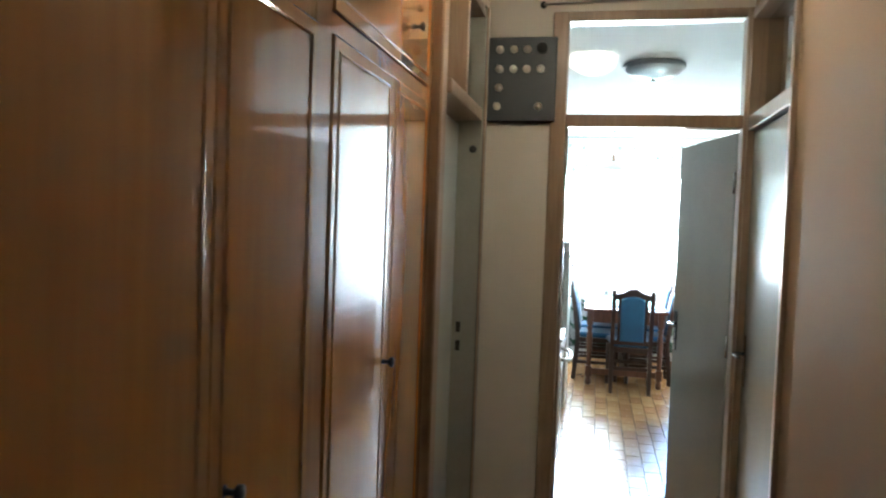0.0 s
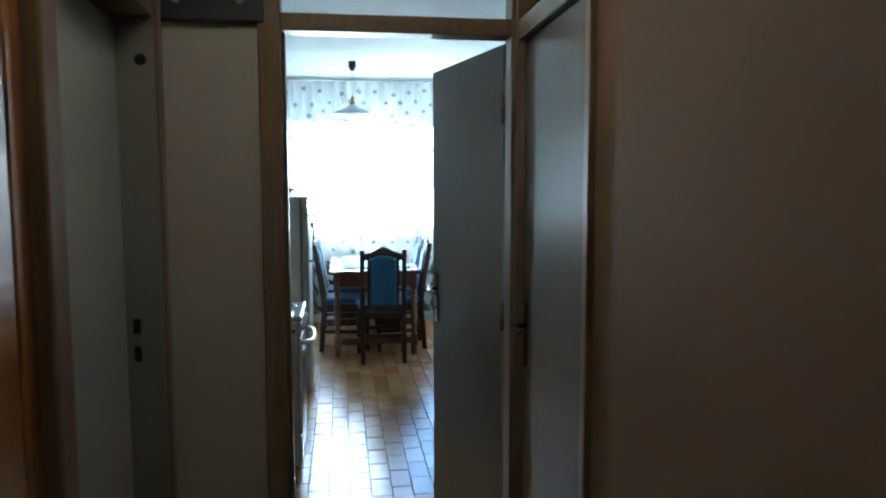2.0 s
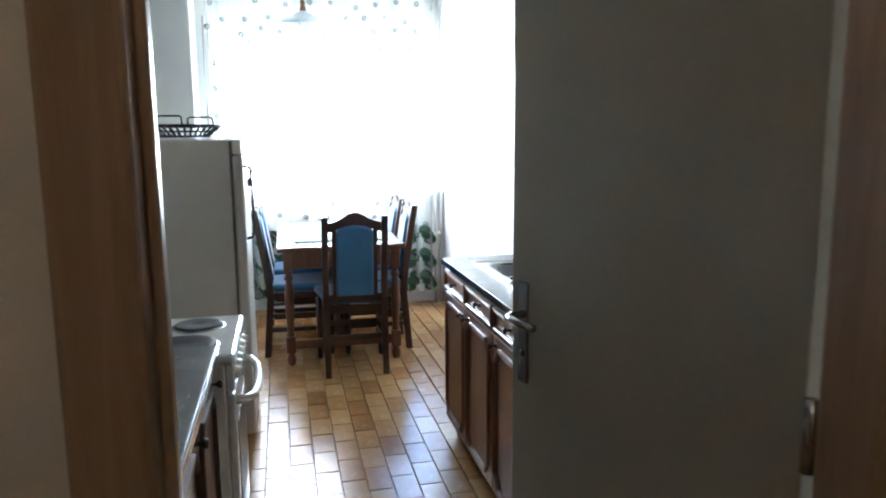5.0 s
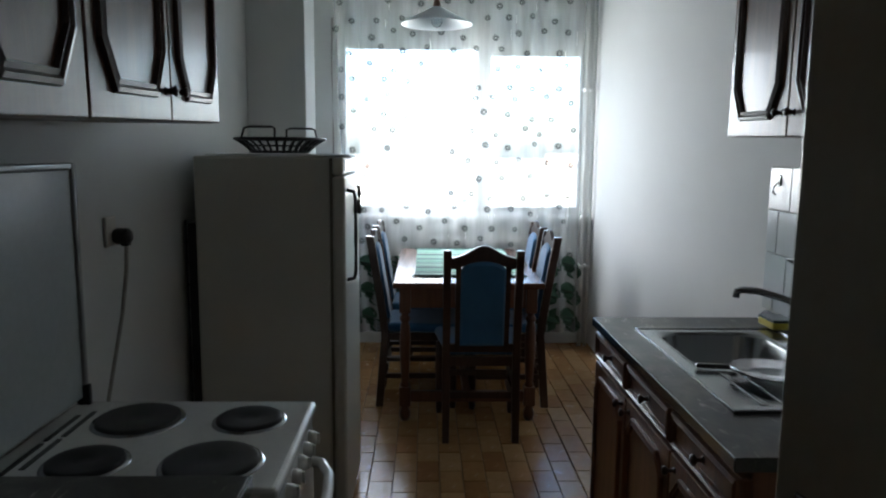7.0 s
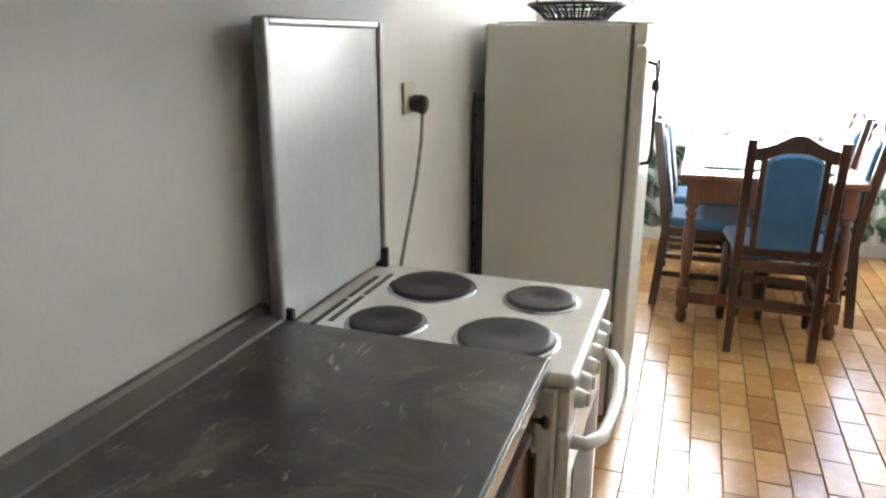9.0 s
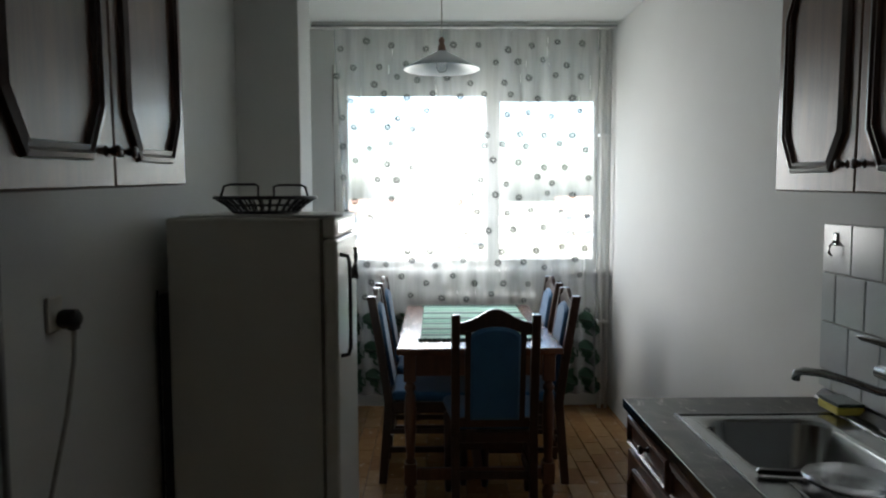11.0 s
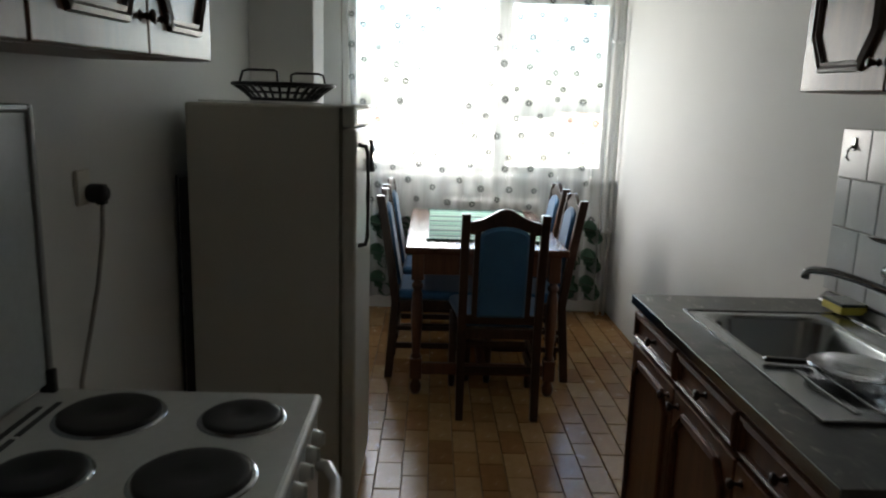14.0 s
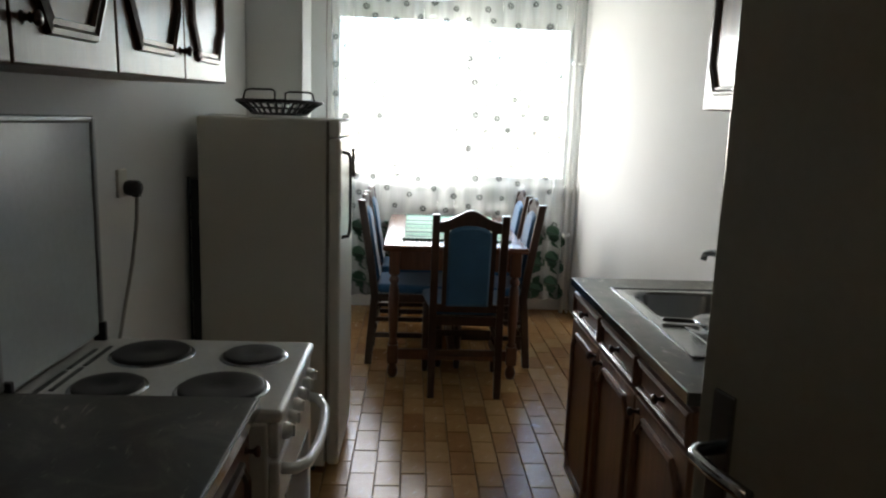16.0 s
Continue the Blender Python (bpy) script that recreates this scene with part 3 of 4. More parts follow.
for cx, half, low in ((0.318, 0.515, 2.205), (1.242, 0.385, 2.165)):
    RS = thing("roller_shutter", (cx, YF + 0.16, low), "partly lowered pale roller shutter outside the window", "shutter", "shutters of the window")
    for k in range(9):
        z = k * 0.042
        if low + z > 2.52:
            break
        b = Build()
        b.prism([(-0.012, z), (-0.004, z + 0.004), (-0.001, z + 0.020), (-0.004, z + 0.036), (-0.012, z + 0.036)], half * 2, SLAT, pose(half, 0, 0, 0, 0, 90))
        n = int(half * 2 / 0.046)
        for i in range(n):
            x = -half + 0.004 + i * 0.046
            b.box((x, -0.0125, z + 0.036), (x + 0.040, -0.008, z + 0.042), SLAT)
        b.done("slat", RS)
b = Build()
b.tube([(WX0 - 0.03, YF - 0.012, 2.40), (WX0 - 0.033, YF - 0.03, 2.0), (WX0 - 0.028, YF - 0.02, 1.6), (WX0 - 0.03, YF - 0.012, 1.25)], 0.006, CORDGREY)
b.box((WX0 - 0.055, YF - 0.025, 1.15), (WX0 - 0.008, YF - 0.001, 1.28), PLASTIC, 0.005)
tagged(b.done("shutter_strap"), "grey shutter strap with a cream winder", "shutter strap")

# heating
RD = thing("radiator", (0.81, YF - 0.10, 0), "white cast column radiator under the window", "radiator")
for i in range(11):
    b = Build()
    x = -0.32 + i * 0.064
    b.box((x - 0.026, -0.055, 0.20), (x + 0.026, 0.055, 0.83), WHITEMETAL, 0.022, 3)
    b.done("column", RD)
b = Build()
b.cyl((-0.33, 0, 0.26), (0.76, 0, 0.26), 0.012, WHITEMETAL)
b.cyl((-0.33, 0, 0.74), (0.76, 0, 0.74), 0.012, WHITEMETAL)
for x in (-0.28, 0.28):
    b.box((x - 0.012, -0.03, 0.0), (x + 0.012, 0.03, 0.21), WHITEMETAL, 0.004)
b.done("pipe", RD)
for x, r in ((1.60, 0.014), (1.645, 0.011)):
    b = Build()
    b.cyl((x, YF - 0.08, 0.0), (x, YF - 0.08, H), r, WHITEMETAL)
    for z in (0.6, 1.9):
        b.box((x - r - 0.004, YF - 0.10, z), (x + r + 0.004, YF, z + 0.02), WHITEMETAL, 0.003)
    structure(b.done("heating_pipe"), "white painted vertical heating pipe", "pipe")

# net curtain with printed flowers
CX0, CX1, CZ0, CZ1, CY = -0.12, 1.545, 0.13, 2.605, 9.10


def curtain_y(x, z):
    edge = max(0.0, 1 - min(x - CX0, CX1 - x) / 0.35)
    amp = (0.011 + 0.009 * edge) * (1.15 - 0.35 * (z - CZ0) / (CZ1 - CZ0))
    return CY + amp * math.sin(x * 47 + 1.3 * math.sin(x * 9 + z * 0.7)) + 0.006 * math.sin(x * 13 + z * 1.9)


def spread_x(x, z):
    """The cloth hangs wider at the rail than at the hem on one side."""
    return CX1 - (CX1 - x) * (1 + 0.062 * (z - CZ0) / (CZ1 - CZ0))


CU = thing("net_curtain", (0.71, CY, H), "white net curtain printed with dark daisies and leaves", "curtain")
BACK = CU.matrix_basis.inverted()
bm = bmesh.new()
NX, NZ = 190, 22
grid = [[bm.verts.new(BACK @ Vector((spread_x(CX0 + (CX1 - CX0) * i / NX, CZ0 + (CZ1 - CZ0) * k / NZ), curtain_y(CX0 + (CX1 - CX0) * i / NX, CZ0 + (CZ1 - CZ0) * k / NZ), CZ0 + (CZ1 - CZ0) * k / NZ))) for k in range(NZ + 1)] for i in range(NX + 1)]
for i in range(NX):
    for k in range(NZ):
        f = bm.faces.new((grid[i][k], grid[i + 1][k], grid[i + 1][k + 1], grid[i][k + 1]))
        f.smooth = True
me = bpy.data.meshes.new("cloth")
bm.to_mesh(me)
bm.free()
me.materials.append(NET)
ob = new("cloth", me)
ob.parent = CU


def on_cloth(bm, x, z, u, v):
    X, Z = x + u, z + v
    return bm.verts.new(BACK @ Vector((spread_x(X, Z), curtain_y(X, Z) - 0.004, Z)))


bm = bmesh.new()
rng = random.Random(4)
row = 0
z = 0.70
while z < 2.56:
    x = CX0 + 0.03 + (0.085 if row % 2 else 0.0)
    while x < CX1 - 0.03:
        px, pz = x + rng.uniform(-0.042, 0.042), z + rng.uniform(-0.032, 0.032)
        r = rng.uniform(0.019, 0.024)
        a0 = rng.uniform(0, 1)
        for k in range(8):
            a = a0 + k * math.pi / 4
            d, n = (math.cos(a), math.sin(a)), (-math.sin(a), math.cos(a))
            vs = [on_cloth(bm, px, pz, d[0] * p * r + n[0] * q * r, d[1] * p * r + n[1] * q * r) for p, q in ((0.16, 0), (0.62, 0.24), (1.06, 0.16), (1.06, -0.16), (0.62, -0.24))]
            bm.faces.new(vs)
        x += 0.172
    z += 0.112
    row += 1
me = bpy.data.meshes.new("daisies")
bm.to_mesh(me)
bm.free()
me.materials.append(PRINT)
ob = new("daisies", me)
ob.parent = CU
tagged(ob, "dark grey printed daisies", kind="stuff")

bm = bmesh.new()
for i in range(6):
    cx = CX0 + 0.105 + i * 0.291
    for cz, s in ((0.225, 1.35), (0.42, 1.3), (0.62, 1.25)):
        for side in (-1, 1):
            for k in range(3):
                ex, ez = cx + side * (0.030 + 0.020 * k) * s, cz + (0.030 - 0.032 * k) * s
                n = 12
                vs = [on_cloth(bm, ex, ez, 0.042 * s * math.cos(2 * math.pi * j / n) * (1 + 0.12 * math.sin(3 * j)), 0.036 * s * math.sin(2 * math.pi * j / n)) for j in range(n)]
                bm.faces.new(vs)
me = bpy.data.meshes.new("leaf_border")
bm.to_mesh(me)
bm.free()
me.materials.append(LEAFPRINT)
ob = new("leaf_border", me)
ob.parent = CU
tagged(ob, "dark green printed leaf border", kind="stuff")
b = Build()
b.box((-0.36, 9.06, H - 0.028), (1.66, 9.14, H - 0.001), WINPAINT, 0.004)
b.box((-0.36, 9.055, H - 0.034), (1.66, 9.062, H - 0.018), GREYMETAL, 0.002)
tagged(b.done("curtain_rail"), "slim white curtain rail on the ceiling", "curtain rail")

# ---- left side: worktop, stove, fridge, wall cabinets ----
WT = thing("base_cabinet", (XL, 3.96, 0), "brown wooden base cabinet with a grey marbled worktop", "cabinet")
L = 5.168 - 3.96
b = Build()
b.box((0.003, 0.004, 0.10), (0.53, L - 0.004, 0.833), BASEWOOD, 0.003)
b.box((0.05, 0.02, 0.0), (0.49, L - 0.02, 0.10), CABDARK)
b.done("body", WT)
b = Build()
b.box((0.002, 0.0, 0.834), (0.569, L, 0.865), TOP, 0.003)
b.box((0.569, 0.001, 0.836), (0.573, L - 0.001, 0.864), CHROME, 0.001)
b.done("worktop", WT, "grey marbled laminate worktop with metal edge")
b = Build()
b.prism([(0.002, 0.865), (0.058, 0.865), (0.056, 0.870), (0.020, 0.886), (0.014, 0.893), (0.002, 0.893)], L, UPSTAND)
b.done("upstand", WT, "grey strip along the wall")


def base_door(parent, y0, y1, z0, z1, x, face, knob_y, mat=BASEWOOD):
    m = Matrix.Translation((x, 0, 0)) @ face
    s = 1 if face is FACE_E else -1
    d = Build()
    d.box((min(x, x + s * 0.02), y0 + 0.003, z0), (max(x, x + s * 0.02), y1 - 0.003, z1), mat, 0.004)
    lip = 0.045
    out = octagon(y0 + lip, y1 - lip, z0 + lip, z1 - lip, 0.045, 0.05)
    if s < 0:
        out = [(-u, v) for u, v in out]
    d.moulding(out, 0.020, 0.012, CABDARK if s > 0 else BASEWOOD, Matrix.Translation((x + s * 0.02, 0, 0)) @ face)
    ob = d.done("door", parent)
    k = Build()
    k.lathe([(0.010, 0), (0.005, 0.004), (0.005, 0.016), (0.012, 0.022), (0.012, 0.03), (0, 0.033)], CABDARK, (x + s * 0.02, knob_y, z1 - 0.035), 12, pose(0, 0, 0, 0, 90 * s))
    k.done("knob", ob, "dark turned wooden knob")


for i in range(3):
    w = L / 3
    base_door(WT, i * w, (i + 1) * w, 0.11, 0.80, 0.53, FACE_E, (i + 0.9) * w)

ST = thing("electric_stove", (-0.40, 5.172, -0.011), "white enamel electric stove with four hotplates, lid open", "stove")
b = Build()
b.box((-0.03, 0.0, 0.02), (0.525, 0.478, 0.815), ENAMEL, 0.006)
for x in (0.06, 0.46):
    for y in (0.05, 0.43):
        b.cyl((x, y, 0.011), (x, y, 0.03), 0.02, BLACK, 10)
b.done("body", ST)
b = Build()
b.box((-0.035, -0.002, 0.816), (0.557, 0.482, 0.845), ENAMEL, 0.012, 3)
b.done("hob", ST)
for x, y in ((0.012, 0.06), (0.038, 0.085), (0.012, 0.225), (0.038, 0.25)):
    b = Build()
    b.box((x, y, 0.844), (x + 0.011, y + 0.15, 0.847), BLACK)
    b.done("vent", ST, "dark vent slot")
for x, y, r in ((0.155, 0.112, 0.074), (0.403, 0.113, 0.093), (0.169, 0.344, 0.093), (0.423, 0.344, 0.074)):
    b = Build()
    b.lathe([(r + 0.011, 0.8445), (r + 0.008, 0.849), (r + 0.001, 0.849)], CHROME, (x, y, 0), 36)
    b.lathe([(r + 0.001, 0.846), (r, 0.854), (r - 0.003, 0.856), (r - 0.012, 0.855), (r * 0.35, 0.855), (r * 0.28, 0.852), (0, 0.852)], IRON, (x, y, 0), 36)
    b.done("hotplate", ST, "black iron hotplate with a bright rim")
b = Build()
b.box((0.525, 0.004, 0.735), (0.548, 0.474, 0.814), ENAMEL, 0.006)
b.done("control_panel", ST)
for i in range(6):
    b = Build()
    b.lathe([(0.019, 0), (0.018, 0.008), (0.015, 0.020), (0, 0.022)], ENAMEL, (0.547, 0.06 + i * 0.07, 0.775), 16, pose(0, 0, 0, 0, 90))
    b.box((0.553, 0.057 + i * 0.07, 0.762), (0.574, 0.063 + i * 0.07, 0.788), ENAMEL, 0.002)
    b.done("knob", ST)
b = Build()
b.box((0.525, 0.006, 0.20), (0.549, 0.472, 0.728), ENAMEL, 0.008)
b.box((0.5485, 0.07, 0.34), (0.551, 0.41, 0.62), BLACK, 0.001)
b.done("oven_door", ST, "white oven door with a dark window")
b = Build()
b.tube([(0.545, 0.035, 0.700), (0.575, 0.04, 0.697), (0.598, 0.09, 0.690), (0.606, 0.17, 0.686), (0.608, 0.24, 0.685), (0.606, 0.31, 0.686), (0.598, 0.39, 0.690), (0.575, 0.44, 0.697), (0.545, 0.445, 0.700)], 0.013, ENAMEL, 12)
b.done("oven_handle", ST, "curved white oven handle")
b = Build()
b.box((0.525, 0.006, 0.04), (0.545, 0.472, 0.19), ENAMEL, 0.006)
b.done("drawer", ST)
b = Build()
b.box((-0.020, -0.012, 0.862), (-0.006, 0.462, 1.428), LIDPAINT, 0.004)
for p0, p1 in (((-0.024, -0.024, 0.880), (0.002, -0.006, 1.432)), ((-0.024, 0.450, 0.855), (0.002, 0.468, 1.432)), ((-0.024, -0.006, 1.416), (0.0015, 0.450, 1.433))):
    b.box(p0, p1, GREYMETAL, 0.006, 3)
for y in (-0.004, 0.448):
    b.box((-0.022, y, 0.843), (0.010, y + 0.016, 0.895), BLACK, 0.003)
b.done("lid", ST, "upright white stove lid with grey metal rim")

FG = thing("fridge", (-0.402, 6.508, 0), "old cream-white fridge with a black handle", "fridge")
b = Build()
b.box((0.0, 0.0, 0.03), (0.483, 0.545, 1.433), FRIDGE, 0.010, 3)
for x in (0.05, 0.42):
    for y in (0.05, 0.5):
        b.cyl((x, y, 0), (x, y, 0.04), 0.02, BLACK, 10)
b.done("body", FG)
b = Build()
b.box((0.483, 0.006, 0.05), (0.494, 0.539, 1.428), SEAL, 0.002)
b.done("door_seal", FG, "dark rubber door seal")
b = Build()
b.box((0.494, 0.0, 0.04), (0.540, 0.545, 1.363), FRIDGE, 0.012, 3)
b.box((0.494, 0.0, 1.367), (0.535, 0.545, 1.434), FRIDGE, 0.010, 3)
b.box((0.534, 0.05, 1.380), (0.538, 0.48, 1.420), CHROME, 0.001)
door_f = b.done("door", FG)
b = Build()
b.tube([(0.537, 0.06, 1.312), (0.565, 0.06, 1.306), (0.571, 0.06, 1.285), (0.572, 0.06, 1.145), (0.571, 0.06, 1.005), (0.565, 0.06, 0.982), (0.537, 0.06, 0.976)], 0.007, BLACK, 10)
b.done("handle", door_f, "long black door handle")
b = Build()
for k in range(12):
    z = 0.24 + k * 0.08
    b.tube([(-0.038, 0.04, z), (-0.038, 0.51, z)], 0.006, BLACK)
for y in (0.03, 0.18, 0.36, 0.515):
    b.tube([(-0.044, y, 0.18), (-0.044, y, 1.20)], 0.004, BLACK)
# solid black slab behind the grid, standing in for shadow in the wall gap
b.box((-0.034, 0.016, 0.16), (0.001, 0.53, 1.19), BLACK, 0.004)
b.done("condenser", FG, "black condenser grid at the back with a slab for the gap's shadow")
b = Build()
b.prism([(0.030, 1.4355), (0.545, 1.4355), (0.552, 1.4375), (0.545, 1.4405), (0.030, 1.4405)], 0.50, WINPAINT, Matrix.Translation((-0.395, 6.53, 0)), 0.0006)
tagged(b.done("fridge_cover"), "thin white cover sheet lying on the fridge", "cover sheet")
b = Build()
b.tube([(0.155, 6.86, 1.315), (0.158, 6.862, 1.28), (0.154, 6.858, 1.24), (0.158, 6.864, 1.20)], 0.010, BLACK, 8)
b.lathe([(0, 0), (0.022, 0), (0.022, 0.012), (0, 0.012)], BLACK, (0.1395, 6.86, 1.22), 12, pose(0, 0, 0, 0, 90))
tagged(b.done("fridge_magnet"), "dark magnet hanging on the fridge door", "magnet")

BK = thing("wire_basket", (-0.120, 6.66, 1.441), "black wire fruit basket with two loop handles on the fridge", "basket")
b = Build()
ring = lambda r, z, n=40, sq=1.0: [(r * math.cos(2 * math.pi * i / n), r * sq * math.sin(2 * math.pi * i / n), z) for i in range(n)]
b.tube(ring(0.165, 0.055), 0.006, BLACK, 8, True)
b.tube(ring(0.105, 0.008), 0.005, BLACK, 8, True)
b.tube(ring(0.128, 0.030), 0.003, BLACK, 6, True)
b.lathe([(0, 0.004), (0.10, 0.004), (0.105, 0.010), (0.10, 0.012), (0, 0.012)], BLACK, seg=30)
for i in range(30):
    a = 2 * math.pi * i / 30
    c, s = math.cos(a), math.sin(a)
    b.tube([(0.105 * c, 0.105 * s, 0.008), (0.130 * c, 0.130 * s, 0.032), (0.165 * c, 0.165 * s, 0.055)], 0.0045, BLACK, 5)
b.done("bowl", BK)
for y in (-0.10, 0.10):
    b = Build()
    b.tube([(-0.115 if y < 0 else 0.0, y * 1.25, 0.055), (-0.11 if y < 0 else 0.005, y, 0.092), (-0.09 if y < 0 else 0.02, y, 0.098), (-0.01 if y < 0 else 0.10, y, 0.098), (0.0 if y < 0 else 0.115, y, 0.092), (0.005 if y < 0 else 0.12, y * 1.25, 0.055)], 0.004, BLACK, 8)
    b.done("handle", BK)

SK = thing("wall_socket", (XL, 5.93, 1.228), "cream wall socket with a black plug and grey cable", "socket")
b = Build()
b.box((0.0, -0.032, -0.045), (0.010, 0.034, 0.040), PLASTIC, 0.005)
b.done("plate", SK)
b = Build()
b.lathe([(0.020, 0), (0.024, 0.008), (0.024, 0.034), (0.016, 0.046), (0, 0.046)], BLACK, (0.010, 0.018, -0.018), 18, pose(0, 0, 0, 0, 90))
b.box((0.03, 0.004, -0.045), (0.052, 0.032, 0.004), BLACK, 0.005)
b.done("plug", SK, "black round plug")
b = Build()
b.tube([(0.042, 0.018, -0.045), (0.040, 0.014, -0.12), (0.032, -0.01, -0.24), (0.022, -0.05, -0.36), (0.016, -0.09, -0.46), (0.014, -0.10, -0.60)], 0.0055, CORDGREY, 8)
b.done("cable", SK, "hanging grey cable")


def wall_unit(y0, x_wall, depth, face, doors, z0, z1, knob_pairs, group, lean):
    """Wall cabinet: pale carcass, brown doors with dark moulding."""
    s = 1 if face is FACE_E else -1
    u = thing("wall_cabinet", (x_wall, y0, z0), "brown wooden wall cabinet with dark octagonal mouldings", "cabinet", group)
    w = sum(doors)
    hgt = z1 - z0
    c = Build()
    xa, xb = sorted((s * 0.002, s * (depth - 0.02)))
    c.box((xa, 0.001, 0), (xb, w - 0.001, hgt), CABEDGE, 0.002)
    c.done("body", u)
    y = 0.0
    for wd, ky in zip(doors, knob_pairs):
        d = Build()
        xa, xb = sorted((s * (depth - 0.0198), s * depth))
        d.box((xa, y + 0.002, 0.002), (xb, y + wd - 0.002, hgt - 0.002), CABWOOD, 0.004)
        out = octagon(y + 0.058, y + wd - 0.058, 0.066, hgt - 0.066, 0.05, 0.085)
        if s < 0:
            out = [(-p, q) for p, q in out]
        d.moulding(out, 0.030, 0.012, CABDARK, Matrix.Translation((s * depth, 0, 0)) @ face)
        ob = d.done("door", u)
        k = Build()
        k.lathe([(0.011, 0), (0.006, 0.003), (0.005, 0.009), (0.009, 0.013), (0.006, 0.017), (0.012, 0.021), (0.012, 0.026), (0, 0.030)], CABDARK, (s * depth, y + ky, 0.070), 14, pose(0, 0, 0, 0, 90 * s))
        k.done("knob", ob, "dark turned wooden knob")
        y += wd
    u.matrix_basis = pose(x_wall, y0, z0, lean)
    return u


wall_unit(5.21, XL, 0.297, FACE_E, (0.415, 0.392), 1.506, 2.13, (0.38, 0.035), "wall cabinets over the stove", 1.6)
wall_unit(4.455, XL, 0.297, FACE_E, (0.378, 0.375), 1.484, 2.11, (0.035, 0.035), "wall cabinets over the stove", 1.6)

# ---- right side: sink unit ----
SX = 1.04
Y0, Y1 = 5.24, 6.448
SU = thing("sink_cabinet", (XR, Y0, 0), "brown wooden sink cabinet with drawers and grey worktop", "cabinet")
SL = Y1 - Y0
b = Build()
D = XR - SX
b.box((-D + 0.04, 0.004, 0.09), (-0.003, 0.022, 0.832), BASEWOOD, 0.002)
b.box((-D + 0.04, SL - 0.022, 0.09), (-0.003, SL - 0.004, 0.832), BASEWOOD, 0.002)
b.box((-D + 0.04, 0.022, 0.09), (-0.003, SL - 0.022, 0.11), BASEWOOD)
b.box((-D + 0.04, 0.022, 0.11), (-D + 0.058, SL - 0.022, 0.83), BASEWOOD)
b.box((-D + 0.05, SL - 0.10, 0.0), (-D + 0.10, SL - 0.05, 0.09), BASEWOOD, 0.004)
b.box((-D + 0.05, 0.05, 0.0), (-D + 0.10, 0.10, 0.09), BASEWOOD, 0.004)
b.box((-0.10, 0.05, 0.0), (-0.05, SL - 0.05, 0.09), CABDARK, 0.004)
b.done("body", SU)
# worktop with the sink cut-out
HX, HY0, HY1, HXB = 1.174 - XR, 5.80 - Y0, 6.235 - Y0, 1.54 - XR
b = Build()
for p0, p1 in (((-D, 0), (HX, SL)), ((HXB, 0), (-0.002, SL)), ((HX, 0), (HXB, HY0)), ((HX, HY1), (HXB, SL))):
    b.box((p0[0], p0[1], 0.833), (p1[0], p1[1], 0.864), TOP)
b.box((-D - 0.004, 0.001, 0.835), (-D, SL - 0.001, 0.8635), CHROME, 0.001)
b.done("worktop", SU, "grey marbled laminate worktop")
b = Build()
b.prism([(-0.002, 0.864), (-0.040, 0.864), (-0.036, 0.872), (-0.014, 0.892), (-0.002, 0.892)], SL, UPSTAND)
b.done("upstand", SU)
W3 = SL / 3
for i in range(3):
    base_door(SU, i * W3, (i + 1) * W3, 0.075, 0.704, -D + 0.034, FACE_W, (i + (0.1 if i == 2 else 0.9)) * W3)
    d = Build()
    y0, y1 = i * W3 + 0.006, (i + 1) * W3 - 0.006
    d.box((-D + 0.018, y0, 0.722), (-D + 0.04, y1, 0.816), BASEWOOD, 0.004)
    out = [(-(y0 + 0.014), 0.734), (-(y1 - 0.014), 0.734), (-(y1 - 0.014), 0.804), (-(y0 + 0.014), 0.804)]
    d.moulding(out, 0.018, 0.012, BASEWOOD, Matrix.Translation((-D + 0.018, 0, 0)) @ FACE_W)
    dr = d.done("drawer", SU)
    k = Build()
    k.lathe([(0.011, 0), (0.006, 0.004), (0.005, 0.014), (0.013, 0.020), (0.013, 0.027), (0, 0.030)], CABDARK, (-D + 0.018, (y0 + y1) / 2, 0.769), 12, pose(0, 0, 0, 0, -90))
    k.done("knob", dr, "dark turned wooden knob")

# sink
SK2 = thing("kitchen_sink", (1.137, 5.478, 0.8645), "stainless steel sink with a ribbed drainer", "sink")
sw, sl = 0.475, 0.785
hx0, hx1, hy0, hy1 = 0.046, 0.40, 0.33, 0.74
b = Build()
for p0, p1 in (((0, 0), (hx0, sl)), ((hx1, 0), (sw, sl)), ((hx0, 0), (hx1, hy0)), ((hx0, hy1), (hx1, sl))):
    b.box((*p0, 0.0), (*p1, 0.004), STEEL)
for p0, p1 in (((0, 0), (0.008, sl)), ((sw - 0.008, 0), (sw, sl)), ((0.008, 0), (sw - 0.008, 0.008)), ((0.008, sl - 0.008), (sw - 0.008, sl))):
    b.box((*p0, 0.003), (*p1, 0.008), STEEL, 0.002)
b.done("rim", SK2)
bm = bmesh.new()


def loop(x0, x1, y0, y1, r, z, n=6):
    pts = []
    for cx, cy, a0 in ((x1 - r, y1 - r, 0), (x0 + r, y1 - r, 90), (x0 + r, y0 + r, 180), (x1 - r, y0 + r, 270)):
        for i in range(n + 1):
            a = radians(a0 + 90 * i / n)
            pts.append((cx + r * math.cos(a), cy + r * math.sin(a), z))
    return pts


